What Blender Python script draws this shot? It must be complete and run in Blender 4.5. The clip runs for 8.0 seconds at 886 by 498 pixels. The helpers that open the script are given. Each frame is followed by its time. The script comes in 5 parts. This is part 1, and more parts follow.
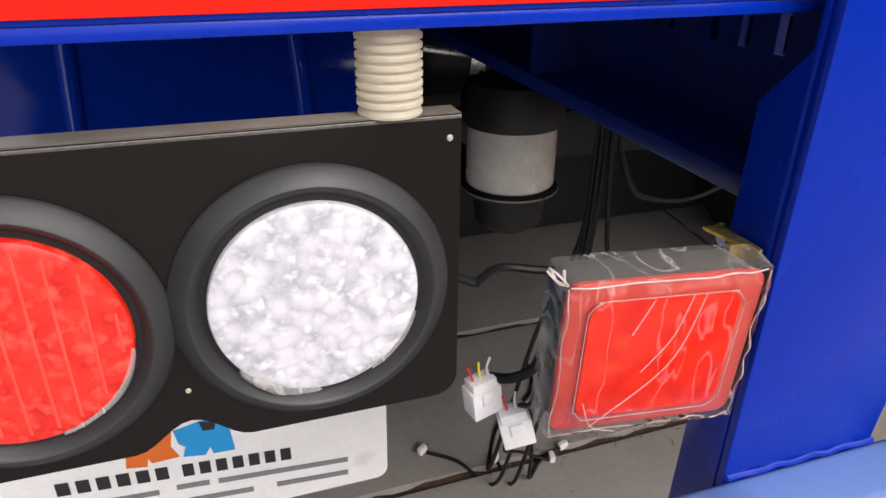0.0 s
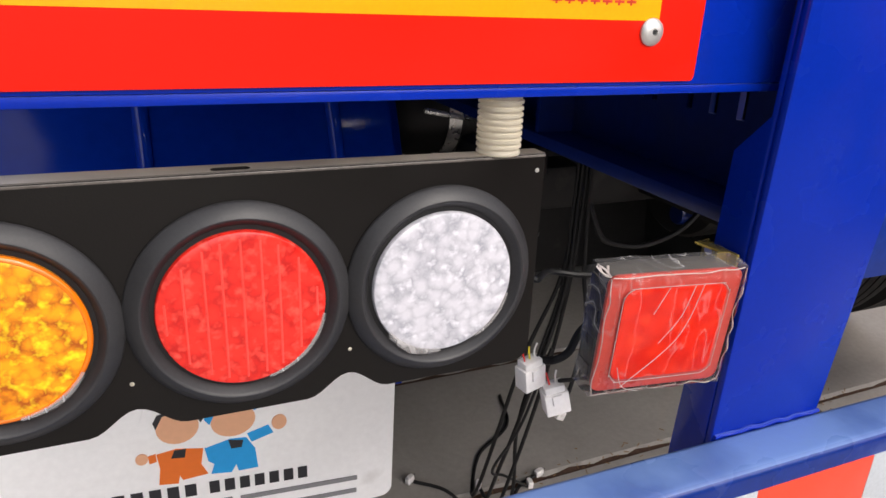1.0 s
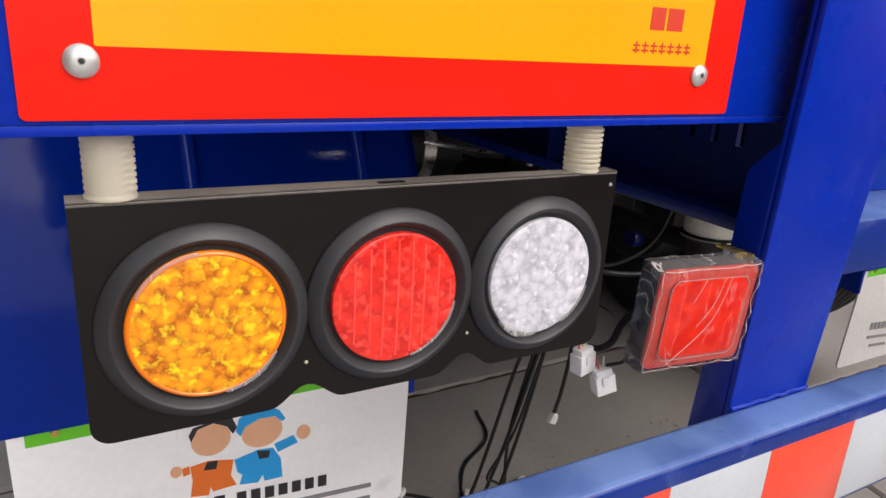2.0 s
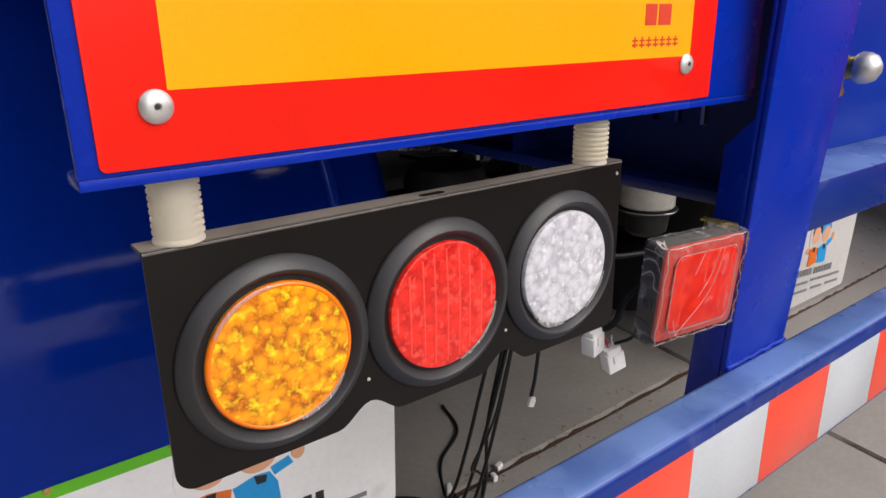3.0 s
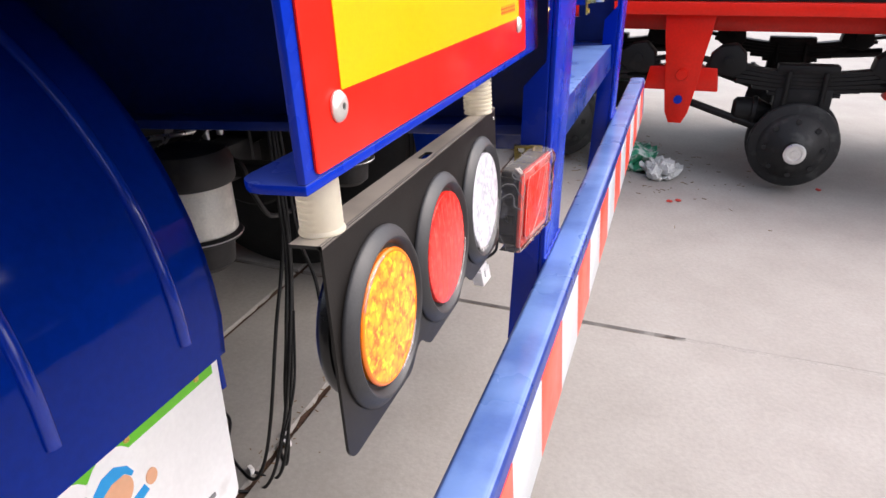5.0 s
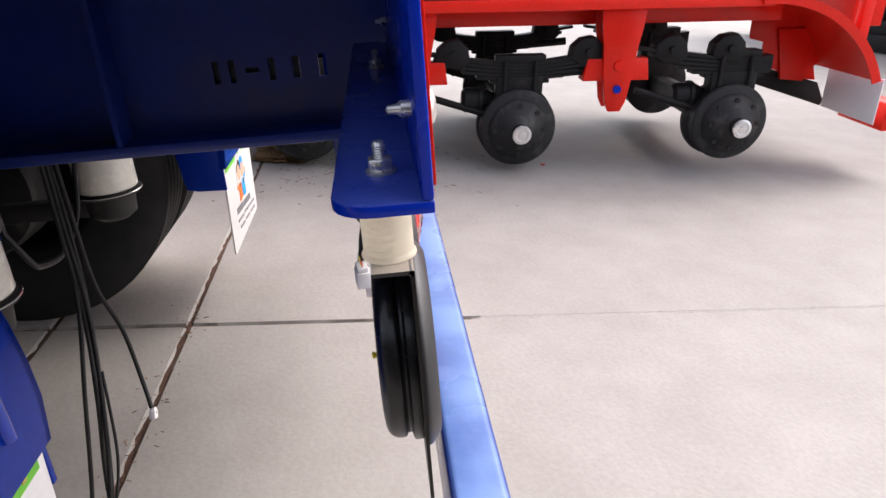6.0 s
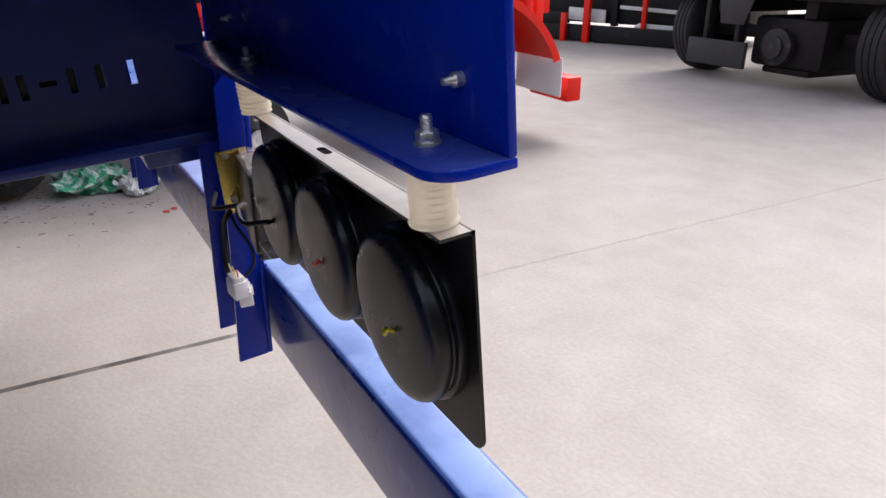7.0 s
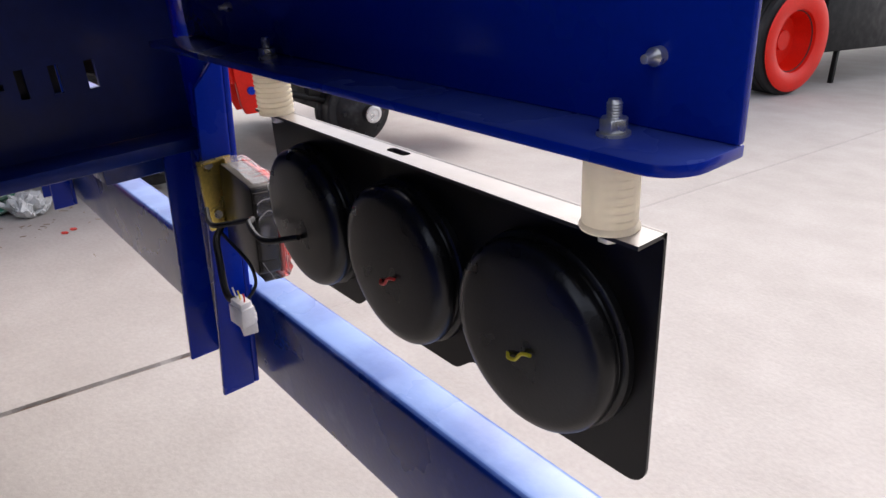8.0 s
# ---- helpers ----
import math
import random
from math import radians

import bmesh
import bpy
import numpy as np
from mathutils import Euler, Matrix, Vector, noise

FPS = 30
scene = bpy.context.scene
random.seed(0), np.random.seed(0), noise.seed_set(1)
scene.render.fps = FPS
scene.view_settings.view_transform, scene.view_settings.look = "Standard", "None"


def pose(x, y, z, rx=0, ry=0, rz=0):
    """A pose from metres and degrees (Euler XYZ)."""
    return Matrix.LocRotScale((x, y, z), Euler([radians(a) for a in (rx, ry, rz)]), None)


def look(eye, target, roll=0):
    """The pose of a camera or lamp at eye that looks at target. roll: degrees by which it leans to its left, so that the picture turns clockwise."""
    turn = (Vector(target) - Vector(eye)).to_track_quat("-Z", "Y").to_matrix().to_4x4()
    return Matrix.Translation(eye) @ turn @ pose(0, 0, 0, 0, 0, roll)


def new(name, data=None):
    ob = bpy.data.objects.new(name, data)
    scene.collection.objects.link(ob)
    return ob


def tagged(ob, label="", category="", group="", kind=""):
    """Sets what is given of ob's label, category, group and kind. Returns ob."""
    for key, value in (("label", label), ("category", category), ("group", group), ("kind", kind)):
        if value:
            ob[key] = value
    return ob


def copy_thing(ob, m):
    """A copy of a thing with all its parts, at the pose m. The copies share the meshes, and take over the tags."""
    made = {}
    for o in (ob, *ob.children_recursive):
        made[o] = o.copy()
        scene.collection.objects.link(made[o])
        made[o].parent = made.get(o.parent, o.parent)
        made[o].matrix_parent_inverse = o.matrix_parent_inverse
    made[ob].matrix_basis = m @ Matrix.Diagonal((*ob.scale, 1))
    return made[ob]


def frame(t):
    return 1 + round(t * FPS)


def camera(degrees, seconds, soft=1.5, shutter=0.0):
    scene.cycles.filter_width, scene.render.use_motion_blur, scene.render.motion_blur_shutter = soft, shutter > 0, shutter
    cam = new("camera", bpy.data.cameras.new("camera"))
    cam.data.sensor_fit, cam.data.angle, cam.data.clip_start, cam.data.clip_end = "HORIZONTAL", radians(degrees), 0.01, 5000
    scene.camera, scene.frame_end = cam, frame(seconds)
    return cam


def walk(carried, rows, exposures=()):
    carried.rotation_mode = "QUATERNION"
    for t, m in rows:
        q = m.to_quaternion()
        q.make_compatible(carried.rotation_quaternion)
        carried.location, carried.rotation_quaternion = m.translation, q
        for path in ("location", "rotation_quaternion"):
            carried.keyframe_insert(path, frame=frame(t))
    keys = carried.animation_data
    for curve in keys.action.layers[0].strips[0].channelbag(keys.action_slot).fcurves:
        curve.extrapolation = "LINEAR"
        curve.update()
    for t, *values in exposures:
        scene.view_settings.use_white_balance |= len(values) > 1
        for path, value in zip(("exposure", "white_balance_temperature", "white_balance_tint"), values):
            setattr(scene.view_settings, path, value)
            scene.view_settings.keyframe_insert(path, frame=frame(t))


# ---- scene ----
cam = camera(64.9, 8.0)
PATH = [
    (0, (0.361, -0.314, 0.94), (0.938, 1.389, 0.064), 0.5),
    (0.5, (0.308, -0.364, 0.945), (0.975, 1.341, 0.139), 2.1),
    (1, (0.212, -0.423, 0.962), (0.965, 1.287, 0.25), 2.5),
    (1.5, (0.129, -0.458, 0.964), (0.938, 1.235, 0.273), 2.9),
    (1.7, (0.087, -0.461, 0.965), (0.951, 1.223, 0.318), 3.8),
    (2.8, (-0.042, -0.429, 0.973), (1.079, 1.112, 0.367), -1.0),
    (3, (-0.057, -0.414, 0.977), (1.098, 1.097, 0.358), -0.8),
    (3.5, (-0.09, -0.367, 0.979), (1.226, 0.986, 0.317), -1.9),
    (4, (-0.128, -0.347, 0.997), (1.286, 0.871, 0.277), -1.5),
    (4.2, (-0.156, -0.333, 1.006), (1.347, 0.775, 0.29), -1.5),
    (5.3, (-0.354, -0.141, 1.014), (1.451, 0.321, 0.285), -3.8),
    (5.5, (-0.358, -0.097, 1.019), (1.487, 0.256, 0.332), -3.7),
    (6, (-0.305, 0.012, 1.01), (1.526, -0.123, 0.217), -4.0),
    (6.5, (-0.301, 0.093, 1.011), (1.448, -0.45, 0.207), -4.1),
    (6.7, (-0.293, 0.139, 1.011), (1.389, -0.577, 0.2), -4.2),
    (7, (-0.282, 0.199, 1.013), (1.314, -0.666, 0.173), -4.3),
    (7.2, (-0.254, 0.216, 1.008), (1.315, -0.673, 0.143), -4.5),
    (7.5, (-0.207, 0.23, 1.008), (1.335, -0.702, 0.14), -5.1),
    (8, (-0.144, 0.287, 0.999), (1.289, -0.818, 0.148), -3.9),
]
# the trailer stands nose-down by five degrees; the path and the trailer are given in the trailer's frame
TILT = Matrix.Translation((0.0, 0.0, 0.2191)) @ Matrix.Rotation(-math.atan(0.09), 4, "X")
walk(cam, [(t, TILT @ look(eye, target, roll)) for t, eye, target, roll in PATH],
     [(0.0, 0.95, 6600, 12), (1.0, 0.83, 6600, 12), (3.0, 0.67, 6600, 12), (4.2, 0.82, 6600, 12), (5.3, 1.70, 6500, 15), (6.0, 1.60, 6500, 15), (6.5, 1.44, 6500, 15), (8.0, 1.44, 6500, 15)])
SKY, SUN = 0.15, 0.42

# ---- world and sun ----
world = bpy.data.worlds.new("sky")
scene.world = world
world.use_nodes = True
wn = world.node_tree.nodes
sky = wn.new("ShaderNodeTexSky")
sky.sky_type, sky.sun_disc = "NISHITA", False
sky.sun_elevation, sky.sun_rotation = radians(46.4), radians(157)
sky.air_density, sky.dust_density, sky.ozone_density = 1.0, 4.0, 1.0
haze = wn.new("ShaderNodeHueSaturation")      # a hazy, nearly white sky
haze.inputs["Saturation"].default_value = 0.45
world.node_tree.links.new(sky.outputs[0], haze.inputs["Color"])
world.node_tree.links.new(haze.outputs[0], wn["Background"].inputs[0])
wn["Background"].inputs[1].default_value = SKY
sun = new("sun", bpy.data.lights.new("sun", "SUN"))
sun.data.energy, sun.data.angle, sun.data.color = SUN, radians(45), (1.0, 0.96, 0.9)
sun.matrix_world = look((3.0, -7.2, 8.2), (0.0, 0.0, 0.0))

# ---- materials ----


def material(name, base, rough=0.5, metal=0.0, var=0.12, scale=6.0, fine=90.0, bump=0.0, coat=0.0,
             stain=None, stain_at=0.62, stain_scale=3.0, trans=0.0, spec=0.5, ior=1.45, dust_sheen=0.0, dust_sheen_tint=(0.42, 0.39, 0.34)):
    """A surface with variation at two scales, optional stains and fine relief."""
    m = bpy.data.materials.new(name)
    m.use_nodes = True
    nt = m.node_tree
    n, link = nt.nodes, nt.links.new
    p = n["Principled BSDF"]
    tc = n.new("ShaderNodeTexCoord")
    big, small = n.new("ShaderNodeTexNoise"), n.new("ShaderNodeTexNoise")
    for tex, s, d in ((big, scale, 4), (small, fine, 3)):
        tex.inputs["Scale"].default_value, tex.inputs["Detail"].default_value = s, d
        link(tc.outputs["Object"], tex.inputs["Vector"])
    add = n.new("ShaderNodeMath")
    add.operation = "ADD"
    link(big.outputs[0], add.inputs[0])
    link(small.outputs[0], add.inputs[1])
    ramp = n.new("ShaderNodeMapRange")
    ramp.inputs[1].default_value, ramp.inputs[2].default_value = 0.6, 1.4
    ramp.inputs[3].default_value, ramp.inputs[4].default_value = 1 - var, 1 + var
    link(add.outputs[0], ramp.inputs[0])
    mul = n.new("ShaderNodeVectorMath")
    mul.operation = "SCALE"
    mul.inputs[0].default_value = base
    link(ramp.outputs[0], mul.inputs["Scale"])
    colour = mul.outputs[0]
    if stain is not None:
        tex = n.new("ShaderNodeTexNoise")
        tex.inputs["Scale"].default_value, tex.inputs["Detail"].default_value = stain_scale, 6
        link(tc.outputs["Object"], tex.inputs["Vector"])
        cut = n.new("ShaderNodeMapRange")
        cut.inputs[1].default_value, cut.inputs[2].default_value = stain_at, stain_at + 0.12
        link(tex.outputs[0], cut.inputs[0])
        mix = n.new("ShaderNodeMix")
        mix.data_type = "RGBA"
        link(cut.outputs[0], mix.inputs[0])
        link(colour, mix.inputs[6])
        mix.inputs[7].default_value = (*stain, 1)
        colour = mix.outputs[2]
    if dust_sheen:
        # faces that look up go paler: dusty, with sky sheen painted in
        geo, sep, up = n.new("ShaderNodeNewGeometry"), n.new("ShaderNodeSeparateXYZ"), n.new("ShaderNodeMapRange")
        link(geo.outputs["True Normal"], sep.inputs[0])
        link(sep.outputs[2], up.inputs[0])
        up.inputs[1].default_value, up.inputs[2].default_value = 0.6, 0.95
        up.inputs[3].default_value, up.inputs[4].default_value = 0.0, dust_sheen
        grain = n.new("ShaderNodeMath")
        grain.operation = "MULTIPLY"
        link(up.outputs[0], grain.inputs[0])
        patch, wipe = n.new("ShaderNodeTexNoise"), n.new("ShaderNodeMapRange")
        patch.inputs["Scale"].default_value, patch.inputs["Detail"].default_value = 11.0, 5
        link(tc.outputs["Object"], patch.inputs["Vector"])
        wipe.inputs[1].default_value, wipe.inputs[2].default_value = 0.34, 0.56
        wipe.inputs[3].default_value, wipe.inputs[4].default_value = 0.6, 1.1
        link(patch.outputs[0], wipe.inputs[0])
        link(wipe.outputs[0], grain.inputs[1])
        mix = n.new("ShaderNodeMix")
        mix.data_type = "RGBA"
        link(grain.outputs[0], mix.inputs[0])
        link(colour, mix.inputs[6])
        mix.inputs[7].default_value = (*dust_sheen_tint, 1)
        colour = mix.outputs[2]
    link(colour, p.inputs["Base Color"])
    rr = n.new("ShaderNodeMapRange")
    rr.inputs[1].default_value, rr.inputs[2].default_value = 0.3, 0.7
    rr.inputs[3].default_value, rr.inputs[4].default_value = max(0.0, rough * 0.8), min(1.0, rough * 1.2)
    link(big.outputs[0], rr.inputs[0])
    link(rr.outputs[0], p.inputs["Roughness"])
    p.inputs["Metallic"].default_value = metal
    p.inputs["Coat Weight"].default_value = coat
    p.inputs["Coat Roughness"].default_value = 0.06
    p.inputs["Transmission Weight"].default_value = trans
    p.inputs["Specular IOR Level"].default_value = spec
    p.inputs["IOR"].default_value = ior
    if bump:
        b = n.new("ShaderNodeBump")
        b.inputs["Strength"].default_value, b.inputs["Distance"].default_value = 1.0, bump
        link(add.outputs[0], b.inputs["Height"])
        link(b.outputs[0], p.inputs["Normal"])
    return m


BLUE = material("blue_gloss_paint", (0.0006, 0.022, 0.345), 0.26, var=0.10, scale=9, fine=260, bump=0.00012, coat=0.12, spec=0.18, dust_sheen=0.14, dust_sheen_tint=(0.32, 0.42, 0.55))
# base darkened for the shaded back face; dusty tops carry painted sky sheen
BLUE_DUST_SHEEN = material("blue_paint_dust_sheen", (0.001, 0.022, 0.19), 0.30, var=0.18, scale=7, fine=120, bump=0.0002, coat=0.2, spec=0.4, dust_sheen=0.47, dust_sheen_tint=(0.26, 0.42, 0.76),
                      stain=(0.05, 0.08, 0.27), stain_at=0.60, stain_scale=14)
BLACK = material("black_powder_coat", (0.0046, 0.0036, 0.0030), 0.33, var=0.2, scale=12, fine=900, bump=0.00008, spec=0.34, dust_sheen=0.19)
# dusty flange top, its pale tint raised to paint the sky's reflection
BLACK_TOP = material("black_dust_sheen", (0.006, 0.005, 0.0045), 0.36, var=0.25, scale=12, fine=700, bump=0.00006, coat=0.15, spec=0.7, dust_sheen=0.72, dust_sheen_tint=(0.33, 0.285, 0.235))
BLUE_DEEP = material("blue_mudguard_gloss", (0.0008, 0.022, 0.26), 0.10, var=0.12, scale=5, fine=60, bump=0.0002, coat=0.05, spec=0.13)
BLUE_RIB = material("blue_mudguard_rib_gloss", (0.001, 0.030, 0.36), 0.22, var=0.12, scale=5, fine=60, bump=0.0001, coat=0.5, spec=0.4)
BLUE_PANEL = material("blue_panel_paint", (0.001, 0.028, 0.30), 0.22, var=0.14, scale=5, fine=160, bump=0.0002, coat=0.0, spec=0.16)
# same blue as the tail, with the shade under the deck put into its base
BLUE_SHADED = material("blue_chassis_shaded", (0.001, 0.013, 0.125), 0.36, var=0.25, scale=6, fine=70, bump=0.0004, coat=0.1,
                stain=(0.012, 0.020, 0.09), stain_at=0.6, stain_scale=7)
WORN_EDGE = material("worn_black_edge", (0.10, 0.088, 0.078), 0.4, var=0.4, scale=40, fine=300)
RUBBER_BLACK = material("deep_black_rubber", (0.008, 0.008, 0.0085), 0.3, var=0.2, scale=20, fine=500, bump=0.0001, spec=0.5)
RUBBER = material("black_rubber", (0.026, 0.0255, 0.027), 0.46, var=0.2, scale=20, fine=500, bump=0.0001)
TYRE = material("tyre_rubber", (0.014, 0.014, 0.014), 0.75, var=0.25, scale=8, fine=120, bump=0.0006)
NYLON = material("nylon_cream", (0.86, 0.80, 0.66), 0.30, var=0.08, scale=30, fine=300, bump=0.0001)


def let_light_through(m, share, tint):
    """Milky plastic: part of the light passes through its skin."""
    n, link = m.node_tree.nodes, m.node_tree.links.new
    soft, mix = n.new("ShaderNodeBsdfTranslucent"), n.new("ShaderNodeMixShader")
    soft.inputs[0].default_value = (*tint, 1)
    mix.inputs[0].default_value = share
    link(n["Principled BSDF"].outputs[0], mix.inputs[1])
    link(soft.outputs[0], mix.inputs[2])
    link(mix.outputs[0], n["Material Output"].inputs[0])


let_light_through(NYLON, 0.62, (0.95, 0.90, 0.78))
RED_SHEET = material("red_reflective_sheet", (0.82, 0.012, 0.003), 0.34, var=0.05, scale=10, fine=420, coat=0.1, spec=0.25)
YELLOW_SHEET = material("yellow_reflective_sheet", (0.90, 0.36, 0.001), 0.34, var=0.05, scale=10, fine=420, coat=0.1, spec=0.25)
PRINT_RED = material("red_print", (0.60, 0.035, 0.01), 0.5, var=0.05)
TAPE_RED = material("red_reflective_tape", (0.78, 0.06, 0.025), 0.35, var=0.10, scale=16, fine=300, coat=0.3)
TAPE_WHITE = material("white_reflective_tape", (0.47, 0.50, 0.53), 0.35, var=0.10, scale=16, fine=300, coat=0.3)
STEEL = material("zinc_plated_steel", (0.72, 0.71, 0.68), 0.30, metal=0.75, var=0.12, scale=60, fine=500, bump=0.0001)
ZINC = material("yellow_zinc_plate", (0.62, 0.47, 0.12), 0.3, metal=0.85, var=0.25, scale=40, fine=300, bump=0.0001)
ALU = material("aluminium_rivet", (0.62, 0.61, 0.58), 0.36, metal=0.7, var=0.1, scale=60, fine=400)
WHITE_PLASTIC = material("white_plastic", (0.84, 0.81, 0.79), 0.38, var=0.06, scale=40, fine=300)
CABLE = material("black_cable", (0.006, 0.006, 0.0065), 0.55, var=0.2, scale=30, fine=300)
FLAP = material("white_mud_flap", (0.90, 0.90, 0.90), 0.42, var=0.05, scale=7, fine=90, bump=0.0003,
                stain=(0.70, 0.69, 0.67), stain_at=0.68, stain_scale=6)
FLAP_GREYISH = material("greyish_mud_flap", (0.60, 0.59, 0.575), 0.5, var=0.10, scale=6, fine=70, bump=0.0003, stain=(0.44, 0.42, 0.39), stain_at=0.6, stain_scale=7)
GREEN = material("green_stripe", (0.13, 0.55, 0.02), 0.4, var=0.06)
INK_GREY = material("grey_print", (0.22, 0.22, 0.23), 0.5, var=0.2, scale=400, fine=900)
INK = material("dark_print", (0.02, 0.02, 0.025), 0.5, var=0.1)
ORANGE = material("orange_print", (0.80, 0.17, 0.02), 0.5, var=0.05)
CYAN = material("cyan_print", (0.01, 0.33, 0.75), 0.5, var=0.05)
SKIN = material("tan_print", (0.78, 0.42, 0.25), 0.5, var=0.05)
RED_PAINT = material("red_gloss_paint", (0.74, 0.014, 0.004), 0.38, var=0.12, scale=5, fine=80, bump=0.0002, coat=0.1, spec=0.3)
CHASSIS = material("black_chassis", (0.016, 0.015, 0.015), 0.55, var=0.3, scale=8, fine=70, bump=0.0004,
                   stain=(0.05, 0.045, 0.04), stain_at=0.6, stain_scale=9)
SPRING_BLACK = material("black_spring_steel", (0.008, 0.0075, 0.0075), 0.6, var=0.3, scale=9, fine=80, bump=0.0004, spec=0.3, stain=(0.028, 0.024, 0.022), stain_at=0.62, stain_scale=9)
CONCRETE = None



def concrete():
    m = bpy.data.materials.new("concrete_slab")
    m.use_nodes = True
    nt = m.node_tree
    n, link = nt.nodes, nt.links.new
    p = n["Principled BSDF"]
    tc = n.new("ShaderNodeTexCoord")
    layers = []
    for s, d, r in ((0.45, 5, 0.6), (3.2, 6, 0.65), (60.0, 3, 0.6)):
        t = n.new("ShaderNodeTexNoise")
        t.inputs["Scale"].default_value, t.inputs["Detail"].default_value, t.inputs["Roughness"].default_value = s, d, r
        link(tc.outputs["Object"], t.inputs["Vector"])
        layers.append(t)
    ramp = n.new("ShaderNodeValToRGB")
    e = ramp.color_ramp.elements
    e[0].position, e[0].color = 0.30, (0.25, 0.228, 0.207, 1)
    e[1].position, e[1].color = 0.72, (0.36, 0.338, 0.315, 1)
    mixed = n.new("ShaderNodeMath")
    mixed.operation = "MULTIPLY_ADD"
    link(layers[1].outputs[0], mixed.inputs[0])
    mixed.inputs[1].default_value = 0.55
    half = n.new("ShaderNodeMath")
    half.operation = "MULTIPLY"
    half.inputs[1].default_value = 0.45
    link(layers[0].outputs[0], half.inputs[0])
    link(half.outputs[0], mixed.inputs[2])
    link(mixed.outputs[0], ramp.inputs[0])
    grit = n.new("ShaderNodeMapRange")
    grit.inputs[1].default_value, grit.inputs[2].default_value = 0.3, 0.7
    grit.inputs[3].default_value, grit.inputs[4].default_value = 0.93, 1.06
    link(layers[2].outputs[0], grit.inputs[0])
    sc = n.new("ShaderNodeVectorMath")
    sc.operation = "SCALE"
    link(ramp.outputs[0], sc.inputs[0])
    link(grit.outputs[0], sc.inputs["Scale"])
    link(sc.outputs[0], p.inputs["Base Color"])
    p.inputs["Roughness"].default_value = 0.72
    b = n.new("ShaderNodeBump")
    b.inputs["Distance"].default_value = 0.0012
    link(layers[2].outputs[0], b.inputs["Height"])
    link(b.outputs[0], p.inputs["Normal"])
    return m


CONCRETE = concrete()
# dark grey for the added walls that keep light off the trailer
BLOCKER = material("blocker_grey", (0.04, 0.038, 0.037), 0.85, var=0.2, scale=1.5, fine=30, bump=0.002)
JOINT_DUSTY = material("dust_filled_joint", (0.285, 0.266, 0.246), 0.8, var=0.25, scale=5, fine=90, bump=0.0008)
JOINT = material("dark_joint_filler", (0.085, 0.046, 0.030), 1.0, var=0.4, scale=12, fine=90, bump=0.001)


def lens_material(name, base, dark, cell, light):
    """Moulded lamp plastic: small optic cells and glints behind a glossy face."""
    m = bpy.data.materials.new(name)
    m.use_nodes = True
    nt = m.node_tree
    n, link = nt.nodes, nt.links.new
    p = n["Principled BSDF"]
    tc = n.new("ShaderNodeTexCoord")
    v = n.new("ShaderNodeTexVoronoi")
    v.inputs["Scale"].default_value = cell
    link(tc.outputs["Object"], v.inputs["Vector"])
    w = n.new("ShaderNodeTexNoise")
    w.inputs["Scale"].default_value, w.inputs["Detail"].default_value = cell * 1.3, 2
    link(tc.outputs["Object"], w.inputs["Vector"])
    mix = n.new("ShaderNodeMix")
    mix.data_type = "RGBA"
    mix.inputs[6].default_value, mix.inputs[7].default_value = (*base, 1), (*dark, 1)
    f = n.new("ShaderNodeMath")
    f.operation = "MULTIPLY"
    link(v.outputs["Distance"], f.inputs[0])
    link(w.outputs[0], f.inputs[1])
    mr = n.new("ShaderNodeMapRange")
    mr.inputs[1].default_value, mr.inputs[2].default_value = 0.12, 0.42
    link(f.outputs[0], mr.inputs[0])
    link(mr.outputs[0], mix.inputs[0])
    mix2 = n.new("ShaderNodeMix")
    mix2.data_type = "RGBA"
    mr2 = n.new("ShaderNodeMapRange")
    mr2.inputs[1].default_value, mr2.inputs[2].default_value = 0.50, 0.72
    link(w.outputs[0], mr2.inputs[0])
    link(mr2.outputs[0], mix2.inputs[0])
    link(mix.outputs[2], mix2.inputs[6])
    mix2.inputs[7].default_value = (*light, 1)
    link(mix2.outputs[2], p.inputs["Base Color"])
    p.inputs["Roughness"].default_value = 0.26
    p.inputs["Coat Weight"].default_value = 0.3
    p.inputs["Coat Roughness"].default_value = 0.05
    b = n.new("ShaderNodeBump")
    b.inputs["Strength"].default_value, b.inputs["Distance"].default_value = 0.3, 0.0005
    link(v.outputs["Distance"], b.inputs["Height"])
    link(b.outputs[0], p.inputs["Normal"])
    return m


AMBER_LENS = lens_material("amber_lens", (0.98, 0.34, 0.0), (0.36, 0.070, 0.0), 125, light=(1.0, 0.66, 0.008))
AMBER_RIM = material("amber_lens_edge", (0.78, 0.17, 0.002), 0.22, var=0.10, scale=40, fine=200, coat=0.4)
RED_LENS = lens_material("red_lens", (0.80, 0.024, 0.013), (0.50, 0.007, 0.004), 105, light=(0.93, 0.075, 0.050))
RED_BAR = material("red_optic_bar", (0.88, 0.060, 0.042), 0.35, var=0.3, scale=60, fine=300, coat=0.3)
CLEAR_LENS = lens_material("clear_lens", (0.60, 0.59, 0.63), (0.36, 0.36, 0.40), 110, light=(0.72, 0.71, 0.75))


